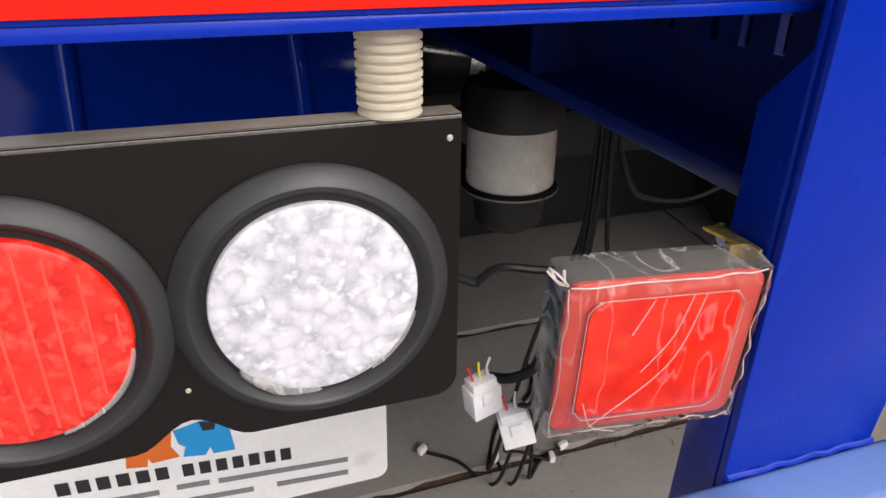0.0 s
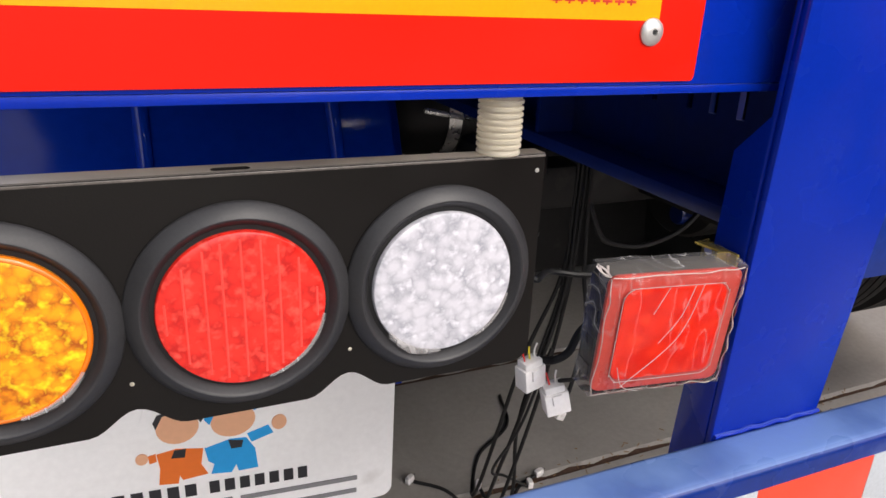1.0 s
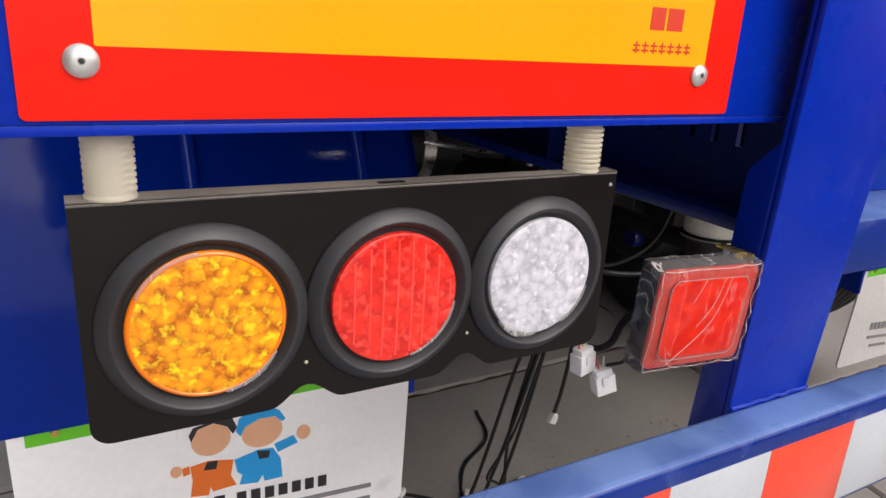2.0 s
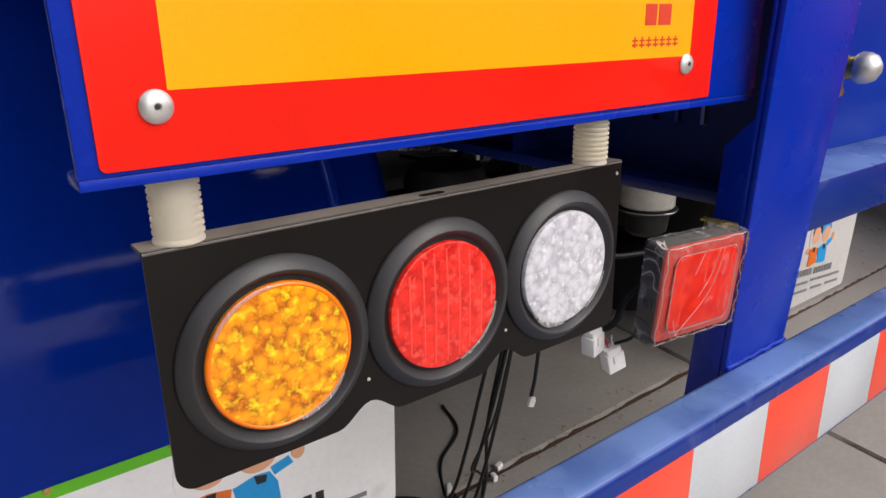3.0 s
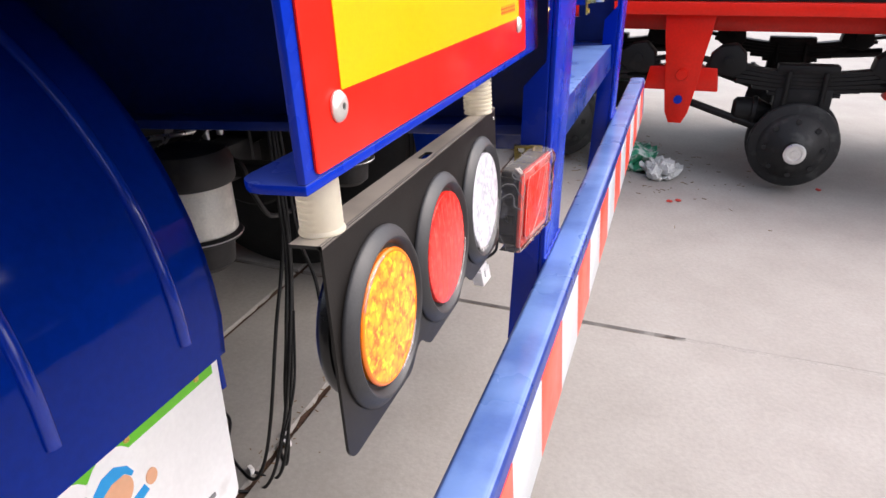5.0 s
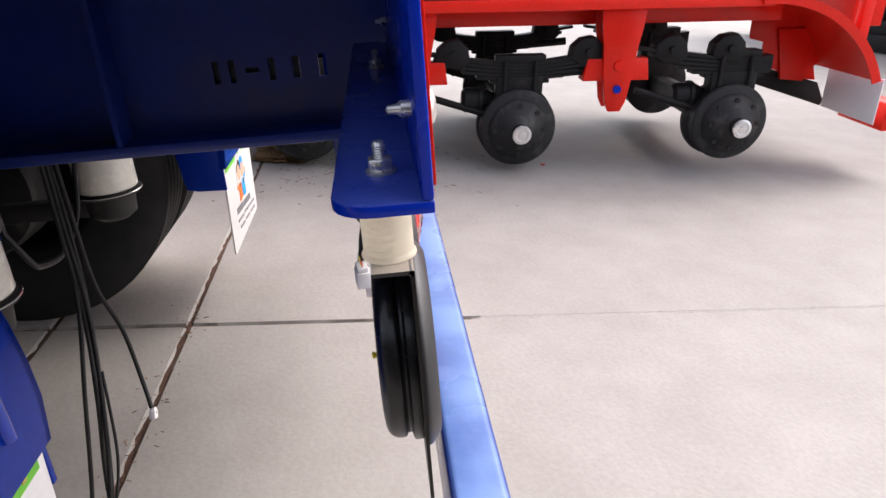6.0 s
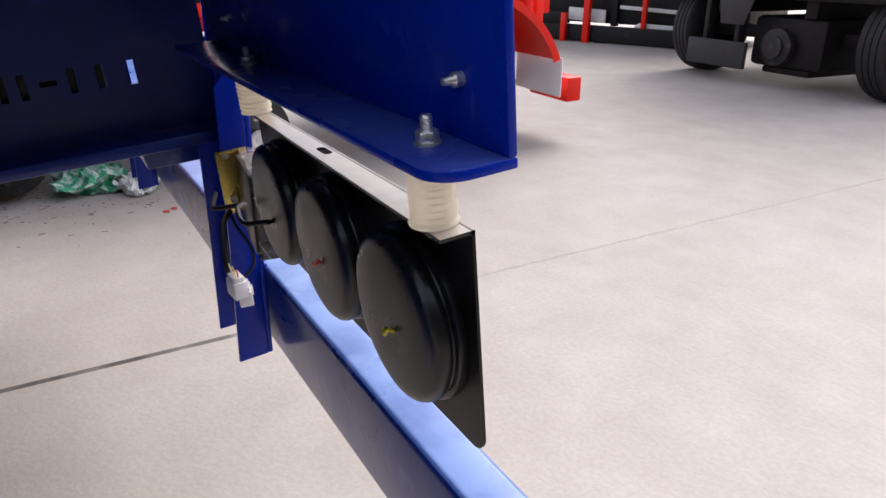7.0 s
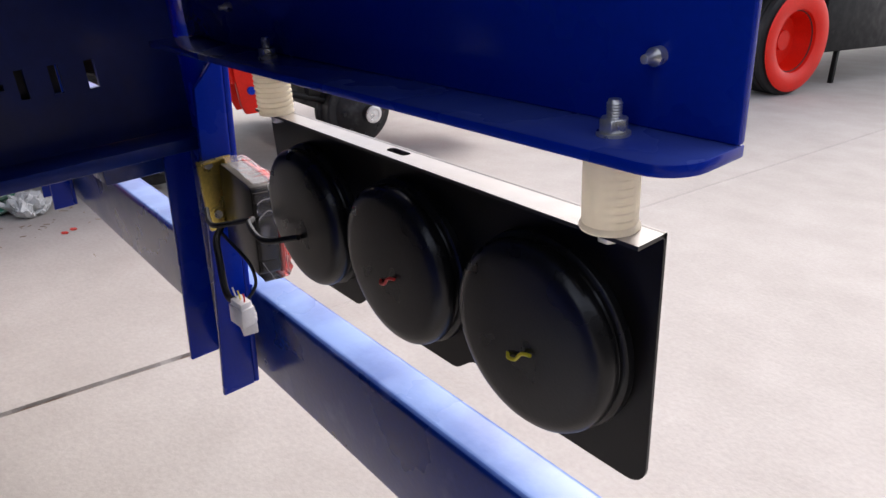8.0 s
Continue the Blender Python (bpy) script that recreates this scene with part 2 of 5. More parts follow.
def film_material(name, haze, most):
    """Clear plastic film: glossy, with fine milky creases."""
    m = bpy.data.materials.new(name)
    m.use_nodes = True
    nt = m.node_tree
    n, link = nt.nodes, nt.links.new
    out = n["Material Output"]
    n.remove(n["Principled BSDF"])
    clear, gloss, milk = n.new("ShaderNodeBsdfTransparent"), n.new("ShaderNodeBsdfGlossy"), n.new("ShaderNodeBsdfDiffuse")
    clear.inputs[0].default_value = (0.97, 0.95, 0.94, 1)
    gloss.inputs["Roughness"].default_value = 0.15
    milk.inputs[0].default_value = (0.62, 0.60, 0.59, 1)
    tc = n.new("ShaderNodeTexCoord")
    lay = n.new("ShaderNodeMapping")
    lay.inputs["Rotation"].default_value = (0, radians(38), 0)
    lay.inputs["Scale"].default_value = (2.2, 1.0, 0.55)
    link(tc.outputs["Object"], lay.inputs["Vector"])
    noise_t = n.new("ShaderNodeTexNoise")
    noise_t.inputs["Scale"].default_value, noise_t.inputs["Detail"].default_value, noise_t.inputs["Distortion"].default_value = 16, 2, 0.6
    link(lay.outputs[0], noise_t.inputs["Vector"])
    off = n.new("ShaderNodeMath")
    off.operation = "SUBTRACT"
    off.inputs[1].default_value = 0.5
    link(noise_t.outputs[0], off.inputs[0])
    mag = n.new("ShaderNodeMath")
    mag.operation = "ABSOLUTE"
    link(off.outputs[0], mag.inputs[0])
    crease = n.new("ShaderNodeMapRange")
    crease.inputs[1].default_value, crease.inputs[2].default_value = 0.0, 0.016
    crease.inputs[3].default_value, crease.inputs[4].default_value = most, haze
    link(mag.outputs[0], crease.inputs[0])
    b = n.new("ShaderNodeBump")
    b.inputs["Distance"].default_value = 0.004
    link(mag.outputs[0], b.inputs["Height"])
    link(b.outputs[0], gloss.inputs["Normal"])
    fr = n.new("ShaderNodeFresnel")
    fr.inputs[0].default_value = 1.22
    link(b.outputs[0], fr.inputs["Normal"])
    m1, m2 = n.new("ShaderNodeMixShader"), n.new("ShaderNodeMixShader")
    link(fr.outputs[0], m1.inputs[0])
    link(clear.outputs[0], m1.inputs[1])
    link(gloss.outputs[0], m1.inputs[2])
    link(crease.outputs[0], m2.inputs[0])
    link(m1.outputs[0], m2.inputs[1])
    link(milk.outputs[0], m2.inputs[2])
    link(m2.outputs[0], out.inputs[0])
    return m


FILM = film_material("clear_wrapping_film", 0.004, 0.16)
FILM_EDGE = film_material("bunched_wrapping_film", 0.09, 0.42)

# ---- builders ----
ORIGIN = {}
BASE = [TILT]      # the frame in which the next things are given


def thing(name, at, label, category="", group="", kind=""):
    ob = new(name)
    ob.empty_display_size = 0.05
    ob.matrix_world = BASE[0] @ Matrix.Translation(at)
    ORIGIN[ob.name] = Vector(at)
    return tagged(ob, label, category, group, kind)


def part(name, bm, mat, parent=None, label="", smooth=35):
    """Links a bmesh, given in world metres, as one mesh object under a thing or a part."""
    org = ORIGIN[parent.name] if parent else Vector((0, 0, 0))
    bmesh.ops.translate(bm, verts=bm.verts, vec=-org)
    bmesh.ops.recalc_face_normals(bm, faces=bm.faces)
    lim = radians(smooth)
    for f in bm.faces:
        f.smooth = True
    for e in bm.edges:
        if len(e.link_faces) == 2 and e.calc_face_angle(0) > lim:
            e.smooth = False
    me = bpy.data.meshes.new(name)
    bm.to_mesh(me)
    bm.free()
    for m in (mat if isinstance(mat, (list, tuple)) else (mat,)):
        me.materials.append(m)
    ob = new(name, me)
    if parent:
        ob.parent = parent
        ORIGIN[ob.name] = org
    else:
        ORIGIN[ob.name] = Vector((0, 0, 0))
    if label:
        ob["label"] = label
    return ob


def join(*meshes):
    """Joins bmeshes into the first."""
    a = meshes[0]
    for b in meshes[1:]:
        me = bpy.data.meshes.new("tmp")
        b.to_mesh(me)
        b.free()
        a.from_mesh(me)
        bpy.data.meshes.remove(me)
    return a


def moved(bm, m):
    bmesh.ops.transform(bm, matrix=m, verts=bm.verts)
    return bm


def bevel(bm, r, seg=2, angle=30):
    es = [e for e in bm.edges if len(e.link_faces) == 2 and e.calc_face_angle(0) > radians(angle)]
    if r > 0 and es:
        bmesh.ops.bevel(bm, geom=es, offset=r, segments=seg, profile=0.5, affect="EDGES", clamp_overlap=True)
    return bm


def box(x0, x1, y0, y1, z0, z1, r=0.002, seg=2):
    bm = bmesh.new()
    bmesh.ops.create_cube(bm, size=1)
    for v in bm.verts:
        v.co = Vector(((x0, x1)[v.co.x > 0], (y0, y1)[v.co.y > 0], (z0, z1)[v.co.z > 0]))
    bmesh.ops.recalc_face_normals(bm, faces=bm.faces)
    return bevel(bm, r, seg)


def prism(outline, axis, a0, a1, r=0.0, seg=2):
    """A polygon (two coordinates in the order of the remaining axes) pushed out along axis from a0 to a1."""
    bm = bmesh.new()

    def at(p, a):
        return {"x": (a, p[0], p[1]), "y": (p[0], a, p[1]), "z": (p[0], p[1], a)}[axis]
    lo = [bm.verts.new(at(p, a0)) for p in outline]
    hi = [bm.verts.new(at(p, a1)) for p in outline]
    n = len(outline)
    bm.faces.new(lo)
    bm.faces.new(list(reversed(hi)))
    for i in range(n):
        bm.faces.new((lo[i], hi[i], hi[(i + 1) % n], lo[(i + 1) % n]))
    bmesh.ops.recalc_face_normals(bm, faces=bm.faces)
    return bevel(bm, r, seg, 50)


AXES = {"x": Matrix.Rotation(radians(90), 4, "Y"), "y": Matrix.Rotation(radians(90), 4, "X"), "z": Matrix.Identity(4)}


def lathe(profile, at, axis="z", seg=48):
    """Turns (radius, height) pairs about an axis; 'y' turns the heights towards -y."""
    bm = bmesh.new()
    rings = []
    for r, h in profile:
        if r < 1e-6:
            rings.append([bm.verts.new((0, 0, h))])
        else:
            rings.append([bm.verts.new((r * math.cos(a), r * math.sin(a), h)) for a in (2 * math.pi * i / seg for i in range(seg))])
    for a, b in zip(rings, rings[1:]):
        for i in range(seg):
            j = (i + 1) % seg
            if len(a) == 1 and len(b) > 1:
                bm.faces.new((a[0], b[i], b[j]))
            elif len(b) == 1 and len(a) > 1:
                bm.faces.new((a[i], b[0], a[j]))
            elif len(a) > 1:
                bm.faces.new((a[i], b[i], b[j], a[j]))
    return moved(bm, Matrix.Translation(at) @ AXES[axis])


def glide(points, steps=8):
    """A smooth line through points."""
    p = [Vector(q) for q in points]
    p = [2 * p[0] - p[1]] + p + [2 * p[-1] - p[-2]]
    out = []
    for a, b, c, d in zip(p, p[1:], p[2:], p[3:]):
        for i in range(steps):
            t = i / steps
            out.append(0.5 * (2 * b + (c - a) * t + (2 * a - 5 * b + 4 * c - d) * t * t + (3 * b - a - 3 * c + d) * t ** 3))
    return out + [p[-2]]


def tube(points, r, seg=8, steps=8, straight=False):
    line = [Vector(q) for q in points] if straight else glide(points, steps)
    bm = bmesh.new()
    rings, up = [], Vector((0.31, 0.2, 0.93))
    for i, p in enumerate(line):
        d = (line[min(i + 1, len(line) - 1)] - line[max(i - 1, 0)]).normalized()
        s = d.cross(up)
        if s.length < 0.05:
            s = d.cross(Vector((1, 0, 0)))
        s.normalize()
        up = s.cross(d).normalized()
        rings.append([bm.verts.new(p + r * (math.cos(a) * s + math.sin(a) * up)) for a in (2 * math.pi * k / seg for k in range(seg))])
    for a, b in zip(rings, rings[1:]):
        for i in range(seg):
            bm.faces.new((a[i], a[(i + 1) % seg], b[(i + 1) % seg], b[i]))
    bm.faces.new(rings[0])
    bm.faces.new(rings[-1])
    return bm


def hexagon(at, r, h, axis="z"):
    return bevel(lathe([(0, 0), (r, 0), (r, h), (0, h)], at, axis, 6), r * 0.08, 1, 40)


def bolt(name, at, axis, parent_label, group=""):
    """A hexagon bolt end with its nut and washer, pointing along the axis."""
    t = thing(name, at, parent_label, "bolt", group)
    part("washer", lathe([(0.003, 0), (0.0085, 0), (0.0085, 0.0015), (0.003, 0.0015)], at, axis, 24), STEEL, t)
    off = AXES[axis] @ Vector((0, 0, 1))
    part("nut", hexagon(Vector(at) + off * 0.0015, 0.0075, 0.007, axis), STEEL, t)
    thread = [(0, 0)]
    for i in range(6):
        thread += [(0.0040, 0.0085 + i * 0.0014), (0.0034, 0.0092 + i * 0.0014)]
    part("stud", lathe(thread + [(0.003, 0.0175), (0, 0.0175)], at, axis, 16), STEEL, t)
    return t


# ---- ground ----
FLOOR = 0.0


def ground():
    """One sheet of paving to the horizon, with worn joints pressed into it."""
    rnd = random.Random(8)
    bm = bmesh.new()

    def lines(joints, far, lo, hi, step):
        out = [(-far, 0, 0), (far, 0, 0)]
        for j in joints:
            out += [(j - 0.013, 0, 0), (j - 0.009, 1, -1), (j + 0.009, 1, 1), (j + 0.013, 0, 0)]
        k = lo
        while k < hi:
            if min(abs(k - j) for j in joints) > 0.03:
                out.append((k, 0, 0))
            k += step
        return sorted(out)
    us = lines([-2.1, 1.928], 400, 0.3, 4.4, 0.035)
    vs = lines([0.716, 1.175, 5.2, 9.2], 400, -2.6, 1.6, 0.035)
    grid = []
    for u, du, su in us:
        col = []
        for v, dv, sv in vs:
            x, y, z = u, v + 0.015 * u, 0.0
            if du:
                x += rnd.uniform(-0.006, 0.006)
                z = -0.010 if v > -0.30 else -0.002
            if dv:
                y += rnd.uniform(-0.006, 0.006)
                z = -0.010
            col.append(bm.verts.new((x, y, z)))
        grid.append(col)
    for i in range(len(us) - 1):
        for j in range(len(vs) - 1):
            f = bm.faces.new((grid[i][j], grid[i + 1][j], grid[i + 1][j + 1], grid[i][j + 1]))
            iu, iv = us[i][1] and us[i + 1][1], vs[j][1] and vs[j + 1][1]
            if iu or iv:
                f.material_index = 2 if iu and vs[j][0] < -0.30 and not iv else 1
    ob = part("ground", bm, [CONCRETE, JOINT, JOINT_DUSTY], smooth=5)
    tagged(ob, "pale concrete yard paving with dark joints", "ground", kind="structure")


ground()


def light_blockers():
    """Plain unseen walls, added beside and beyond the trailer to hold back light."""
    for name, dims in (("wall_west", (-3.0, -2.8, -4.5, 10.2, 0.0, 3.0)), ("wall_north", (-1.0, 4.2, 10.2, 10.4, 0.0, 6.0))):
        tagged(part(name, box(*dims, 0.01), BLOCKER), "plain dark grey wall added to block light", "wall", kind="structure")


light_blockers()

# ---- blue trailer: sign, lamp bracket and lamps ----
SX0, SX1 = 0.021, 0.5895
SZ0, SZ1 = 0.902, 1.102
MID = 1.265      # the trailer's centre line


def marker_board(mirror=False):
    t = thing("marker_board_bracket", (0.35, 0.0, 0.893), "blue painted steel angle plate under the trailer tail", "bracket")
    plate = box(0.010, 0.680, -0.009, -0.003, 0.899, 1.30, 0.0015)
    part("plate", plate, BLUE, t)
    c = 0.022
    out = [(0.010, -0.009), (0.680, -0.009), (0.680, 0.042)]
    out += [(0.010 + c - c * math.sin(a), 0.042 - c + c * math.cos(a)) for a in [radians(15 * i) for i in range(7)]]
    part("flange", prism(out, "z", 0.8925, 0.899, 0.0012), BLUE, t)
    b = thing("marker_board", (0.30, -0.011, SZ0), "red and yellow reflective rear marker board on blue plate", "sign")
    part("border", prism(rounded(SX0, SX1, SZ0, SZ1, 0.004), "y", -0.0112, -0.0092, 0.0004), RED_SHEET, b)
    part("field", prism(rounded(SX0 + 0.0405, SX1 - 0.0395, SZ0 + 0.0415, SZ1 - 0.0415, 0.001), "y", -0.0117, -0.0108), YELLOW_SHEET, b)
    # maker's mark and small print as plain bars
    marks = bmesh.new()
    x = 0.478
    for w in (0.016, 0.018):
        join(marks, box(x, x + w, -0.0121, -0.0116, 0.972, 0.990, 0))
        x += w + 0.003
    part("maker_mark", marks, PRINT_RED, b)
    small = bmesh.new()
    for i in range(7):
        x = 0.462 + i * 0.0098
        join(small, box(x, x + 0.0075, -0.0121, -0.0116, 0.9545, 0.9562, 0), box(x, x + 0.0075, -0.0121, -0.0116, 0.9585, 0.960, 0),
             box(x + 0.0028, x + 0.0042, -0.0121, -0.0116, 0.953, 0.9625, 0))
    part("small_print", small, PRINT_RED, b)
    for x, z in ((0.0542, 0.9352), (0.5445, 0.9361), (0.0542, 1.069), (0.5445, 1.069)):
        r = thing("rivet", (x, -0.0117, z), "domed aluminium pop rivet on the red border", "rivet", "rivets of the board")
        part("head", lathe([(0.0095, -0.0002), (0.0095, 0.0012), (0.008, 0.0030), (0.0045, 0.0042), (0.0022, 0.0043), (0.0020, 0.0026), (0, 0.0026)], (x, -0.0117, z), "y", 28), ALU, r)
        part("pin", lathe([(0.0016, 0.002), (0.0016, 0.0036), (0, 0.0038)], (x, -0.0117, z), "y", 10), CHASSIS, r, "dark mandrel end")
        part("tail", lathe([(0.0, -0.022), (0.0022, -0.021), (0.0028, -0.016), (0.0046, -0.014), (0.0046, -0.0088), (0, -0.0088)], (x, -0.0117, z), "y", 16), STEEL, r)


def rounded(x0, x1, z0, z1, r, n=5):
    out = []
    for cx, cz, a0 in ((x1 - r, z0 + r, -90), (x1 - r, z1 - r, 0), (x0 + r, z1 - r, 90), (x0 + r, z0 + r, 180)):
        out += [(cx + r * math.cos(radians(a0 + 90 * i / n)), cz + r * math.sin(radians(a0 + 90 * i / n))) for i in range(n + 1)]
    return out


marker_board()

BX0, BX1, BTOP, BBOT = 0.0385, 0.4775, 0.850, 0.681
BY = 0.003       # front face of the lamp bracket
LAMPS = ((0.1174, AMBER_LENS, "amber"), (0.259, RED_LENS, "red"), (0.399, CLEAR_LENS, "clear"))
LZ = 0.7608


def lamp_bracket():
    t = thing("lamp_bracket", (0.26, 0.0, BTOP), "black sheet steel lamp bracket with wavy lower edge", "bracket")
    r = 0.014
    low = []
    low += [(BX0 + r - r * math.cos(a), BBOT + r - r * math.sin(a)) for a in [radians(15 * i) for i in range(7)]]
    for c in (0.189, 0.3294):
        hump = [(c + dx, BBOT + 0.016 * (0.5 + 0.5 * math.cos(math.pi * dx / 0.030))) for dx in [0.005 * k for k in range(-6, 7)]]
        low += hump
    low += [(BX1 - r + r * math.sin(a), BBOT + r - r * math.cos(a)) for a in [radians(15 * i) for i in range(7)]]
    out = low + [(BX1, BTOP), (BX0, BTOP)]
    part("face_plate", prism(out, "y", BY, BY + 0.0022), BLACK, t)
    for c in (0.188, 0.3305):
        part("clip", lathe([(0.0015, 0.0001), (0.0013, 0.0006), (0.0008, 0.0009), (0, 0.0010)], (c, BY, 0.716), "y", 14), NYLON, t, "small pale plastic clip")
    hole = rounded(0.246, 0.270, BY + 0.0046, BY + 0.0124, 0.0039)
    hole = [(q[0], q[1]) for q in reversed(hole)]
    cut = max(range(len(hole)), key=lambda k: hole[k][1] * 100 - abs(hole[k][0] - 0.2582))
    ring = hole[cut:] + hole[:cut]
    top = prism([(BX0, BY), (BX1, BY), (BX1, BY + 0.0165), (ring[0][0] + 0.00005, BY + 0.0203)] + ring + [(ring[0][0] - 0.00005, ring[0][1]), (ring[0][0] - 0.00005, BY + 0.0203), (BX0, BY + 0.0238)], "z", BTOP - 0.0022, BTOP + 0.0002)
    part("top_flange", top, BLACK_TOP, t, "dusty top flange with sky reflection put into its colour")
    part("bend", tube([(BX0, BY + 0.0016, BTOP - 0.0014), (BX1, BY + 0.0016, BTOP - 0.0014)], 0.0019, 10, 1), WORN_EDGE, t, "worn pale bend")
    part("screw", lathe([(0.0018, 0.0), (0.0015, 0.0006), (0, 0.0009)], (BX1 - 0.006, BY, BTOP - 0.012), "y", 12), ALU, t)


def round_lamp(x, mat, colour):
    c = (x, BY, LZ)
    t = thing("round_lamp", c, f"round {colour} tail lamp in a black rubber ring", "lamp", "round tail lamps")
    ring = [(0.0560, 0.0022), (0.0572, 0.0040), (0.0606, 0.0084), (0.0614, 0.0093), (0.0624, 0.0096), (0.0634, 0.0092), (0.0706, 0.0034), (0.0714, 0.0020), (0.0716, 0.0010), (0.0714, 0.0001), (0.056, 0.0001)]
    part("rubber_ring", lathe(ring, c, "y", 72), RUBBER, t)
    groove = [(0.050, 0.0022), (0.0570, 0.0022), (0.0566, 0.0030), (0.0530, 0.0030), (0.050, 0.0030)]
    part("inner_lip", lathe(groove, c, "y", 72), CABLE, t)
    lens = bmesh.new()
    n = 64
    rows = [(0.0534, 0.0028), (0.0535, 0.0060), (0.0528, 0.0072), (0.0512, 0.0078)]
    rows += [(0.0508 * (1 - k / 14), 0.0078 + 0.0016 * (1 - (1 - k / 14) ** 2)) for k in range(1, 14)]
    lens = lathe(rows + [(0, 0.0094)], c, "y", n)
    lens = part("lens", lens, mat, t)
    if colour == "amber":
        edge = lathe([(0.0535, 0.0040), (0.0539, 0.0062), (0.0532, 0.0076), (0.0522, 0.0082), (0.0512, 0.0083), (0.0506, 0.0079)], c, "y", 64)
        part("lens_rim", edge, AMBER_RIM, lens, "plain deep amber lens edge")
    # moulded optics standing a little proud of the lens face
    if colour == "red":
        for i in range(-4, 5):
            xx = i * 0.0118 + 0.0006 * math.sin(i * 2.3)
            h = math.sqrt(max(0.0, 0.0485 ** 2 - xx * xx))
            pts = [(x + xx, BY - 0.0070 - 0.0016 * (1 - (xx * xx + zz * zz) / 0.0508 ** 2), LZ + zz)
                   for zz in [h * (2 * j / 9 - 1) for j in range(10)]]
            part("optic_bar", tube(pts, 0.0011, 10, 3), RED_BAR, lens)
    # shreds of wrapping film caught under the ring
    for a0, a1, w in SHREDS[colour]:
        scrap = bmesh.new()
        rows, rnd = [], random.Random(int(a0))
        for k in range(13):
            a = radians(a0 + (a1 - a0) * k / 12)
            swell = w * math.sin(math.pi * k / 12) ** 0.6 * rnd.uniform(0.6, 1.0)
            rows.append([scrap.verts.new((x + q * math.cos(a), BY - h, LZ + q * math.sin(a))) for q, h in ((0.0516, 0.0083), (0.0532 + swell * 0.5, 0.0086 + 0.0006 * rnd.random()), (0.0536 + swell, 0.0080))])
        for p, q in zip(rows, rows[1:]):
            for j in range(2):
                scrap.faces.new((p[j], p[j + 1], q[j + 1], q[j]))
        part("film_shred", scrap, FILM_SHRED, t, "torn scrap of clear film")
    back = [(0.060, -0.0023), (0.0668, -0.0024), (0.0672, -0.0050), (0.0668, -0.0080), (0.0650, -0.0092), (0.0622, -0.0098), (0.0616, -0.0112), (0.0622, -0.0126), (0.0642, -0.0134), (0.0648, -0.0150), (0.0646, -0.0195), (0.0632, -0.0228), (0.0606, -0.0252), (0.0570, -0.0266), (0.0520, -0.0272), (0.030, -0.0276), (0, -0.0277)]
    part("rubber_housing", lathe(back, c, "y", 64), RUBBER_BLACK, t)


SHREDS = {"clear": ((218, 268, 0.0050), (300, 345, 0.0012)), "red": ((285, 350, 0.0014),), "amber": ((280, 330, 0.0022), (95, 150, 0.0010))}
FILM_SHRED = film_material("torn_film", 0.32, 0.6)
lamp_bracket()
for lx, lm, lc in LAMPS:
    round_lamp(lx, lm, lc)

def nylon_mount(nx, ny, flats):
    """A ribbed nylon bush with its bolt; with flats, the ribs stand on two sides only."""
    base = BTOP + 0.0002
    m = thing("nylon_mount", (nx, ny, base), "cream ribbed nylon bush between flange and lamp bracket", "mount", "nylon mounts")
    prof = [(0.0, 0.0, 0.0), (0.0156, 0.0, 0.0), (0.0160, 0.0012, 0.0), (0.0156, 0.0024, 0.0), (0.0146, 0.0036, 0.0)]
    for i in range(8):
        z = 0.0048 + i * 0.0044
        prof += [(0.0146, z, 0.0), (0.0146, z + 0.0004, 0.0016), (0.0146, z + 0.0024, 0.0016), (0.0146, z + 0.0030, 0.0)]
    prof += [(0.0148, 0.0412, 0.0), (0.0148, 0.0423, 0.0), (0.0, 0.0423, 0.0)]
    bm = lathe([(q[0] + q[2], q[1]) for q in prof], (0, 0, 0), "z", 48)
    for v in bm.verts:
        r = math.hypot(v.co.x, v.co.y)
        if flats and 0.0040 < v.co.z < 0.0408 and r > 0.0147:
            side = math.cos(math.atan2(v.co.y, v.co.x) + radians(22))
            k = abs(side) ** 10 * (1.0 if side > 0 else 0.5)
            grow = (0.0146 + (r - 0.0146) * k) / r
            v.co.x, v.co.y = v.co.x * grow, v.co.y * grow
    part("bush", moved(bm, Matrix.Translation((nx, ny, base))), NYLON, m)
    part("underside_bolt", hexagon((nx, ny, BTOP - 0.0082), 0.0062, 0.006), STEEL, m)
    bolt("hex_bolt", (nx, ny, 0.8992), "z", "zinc-plated bolt and nut on blue flange", "bracket bolts")


nylon_mount(0.0648, 0.0158, True)
nylon_mount(0.4440, 0.0138, False)

# ---- blue trailer: posts, bumper and frame ----


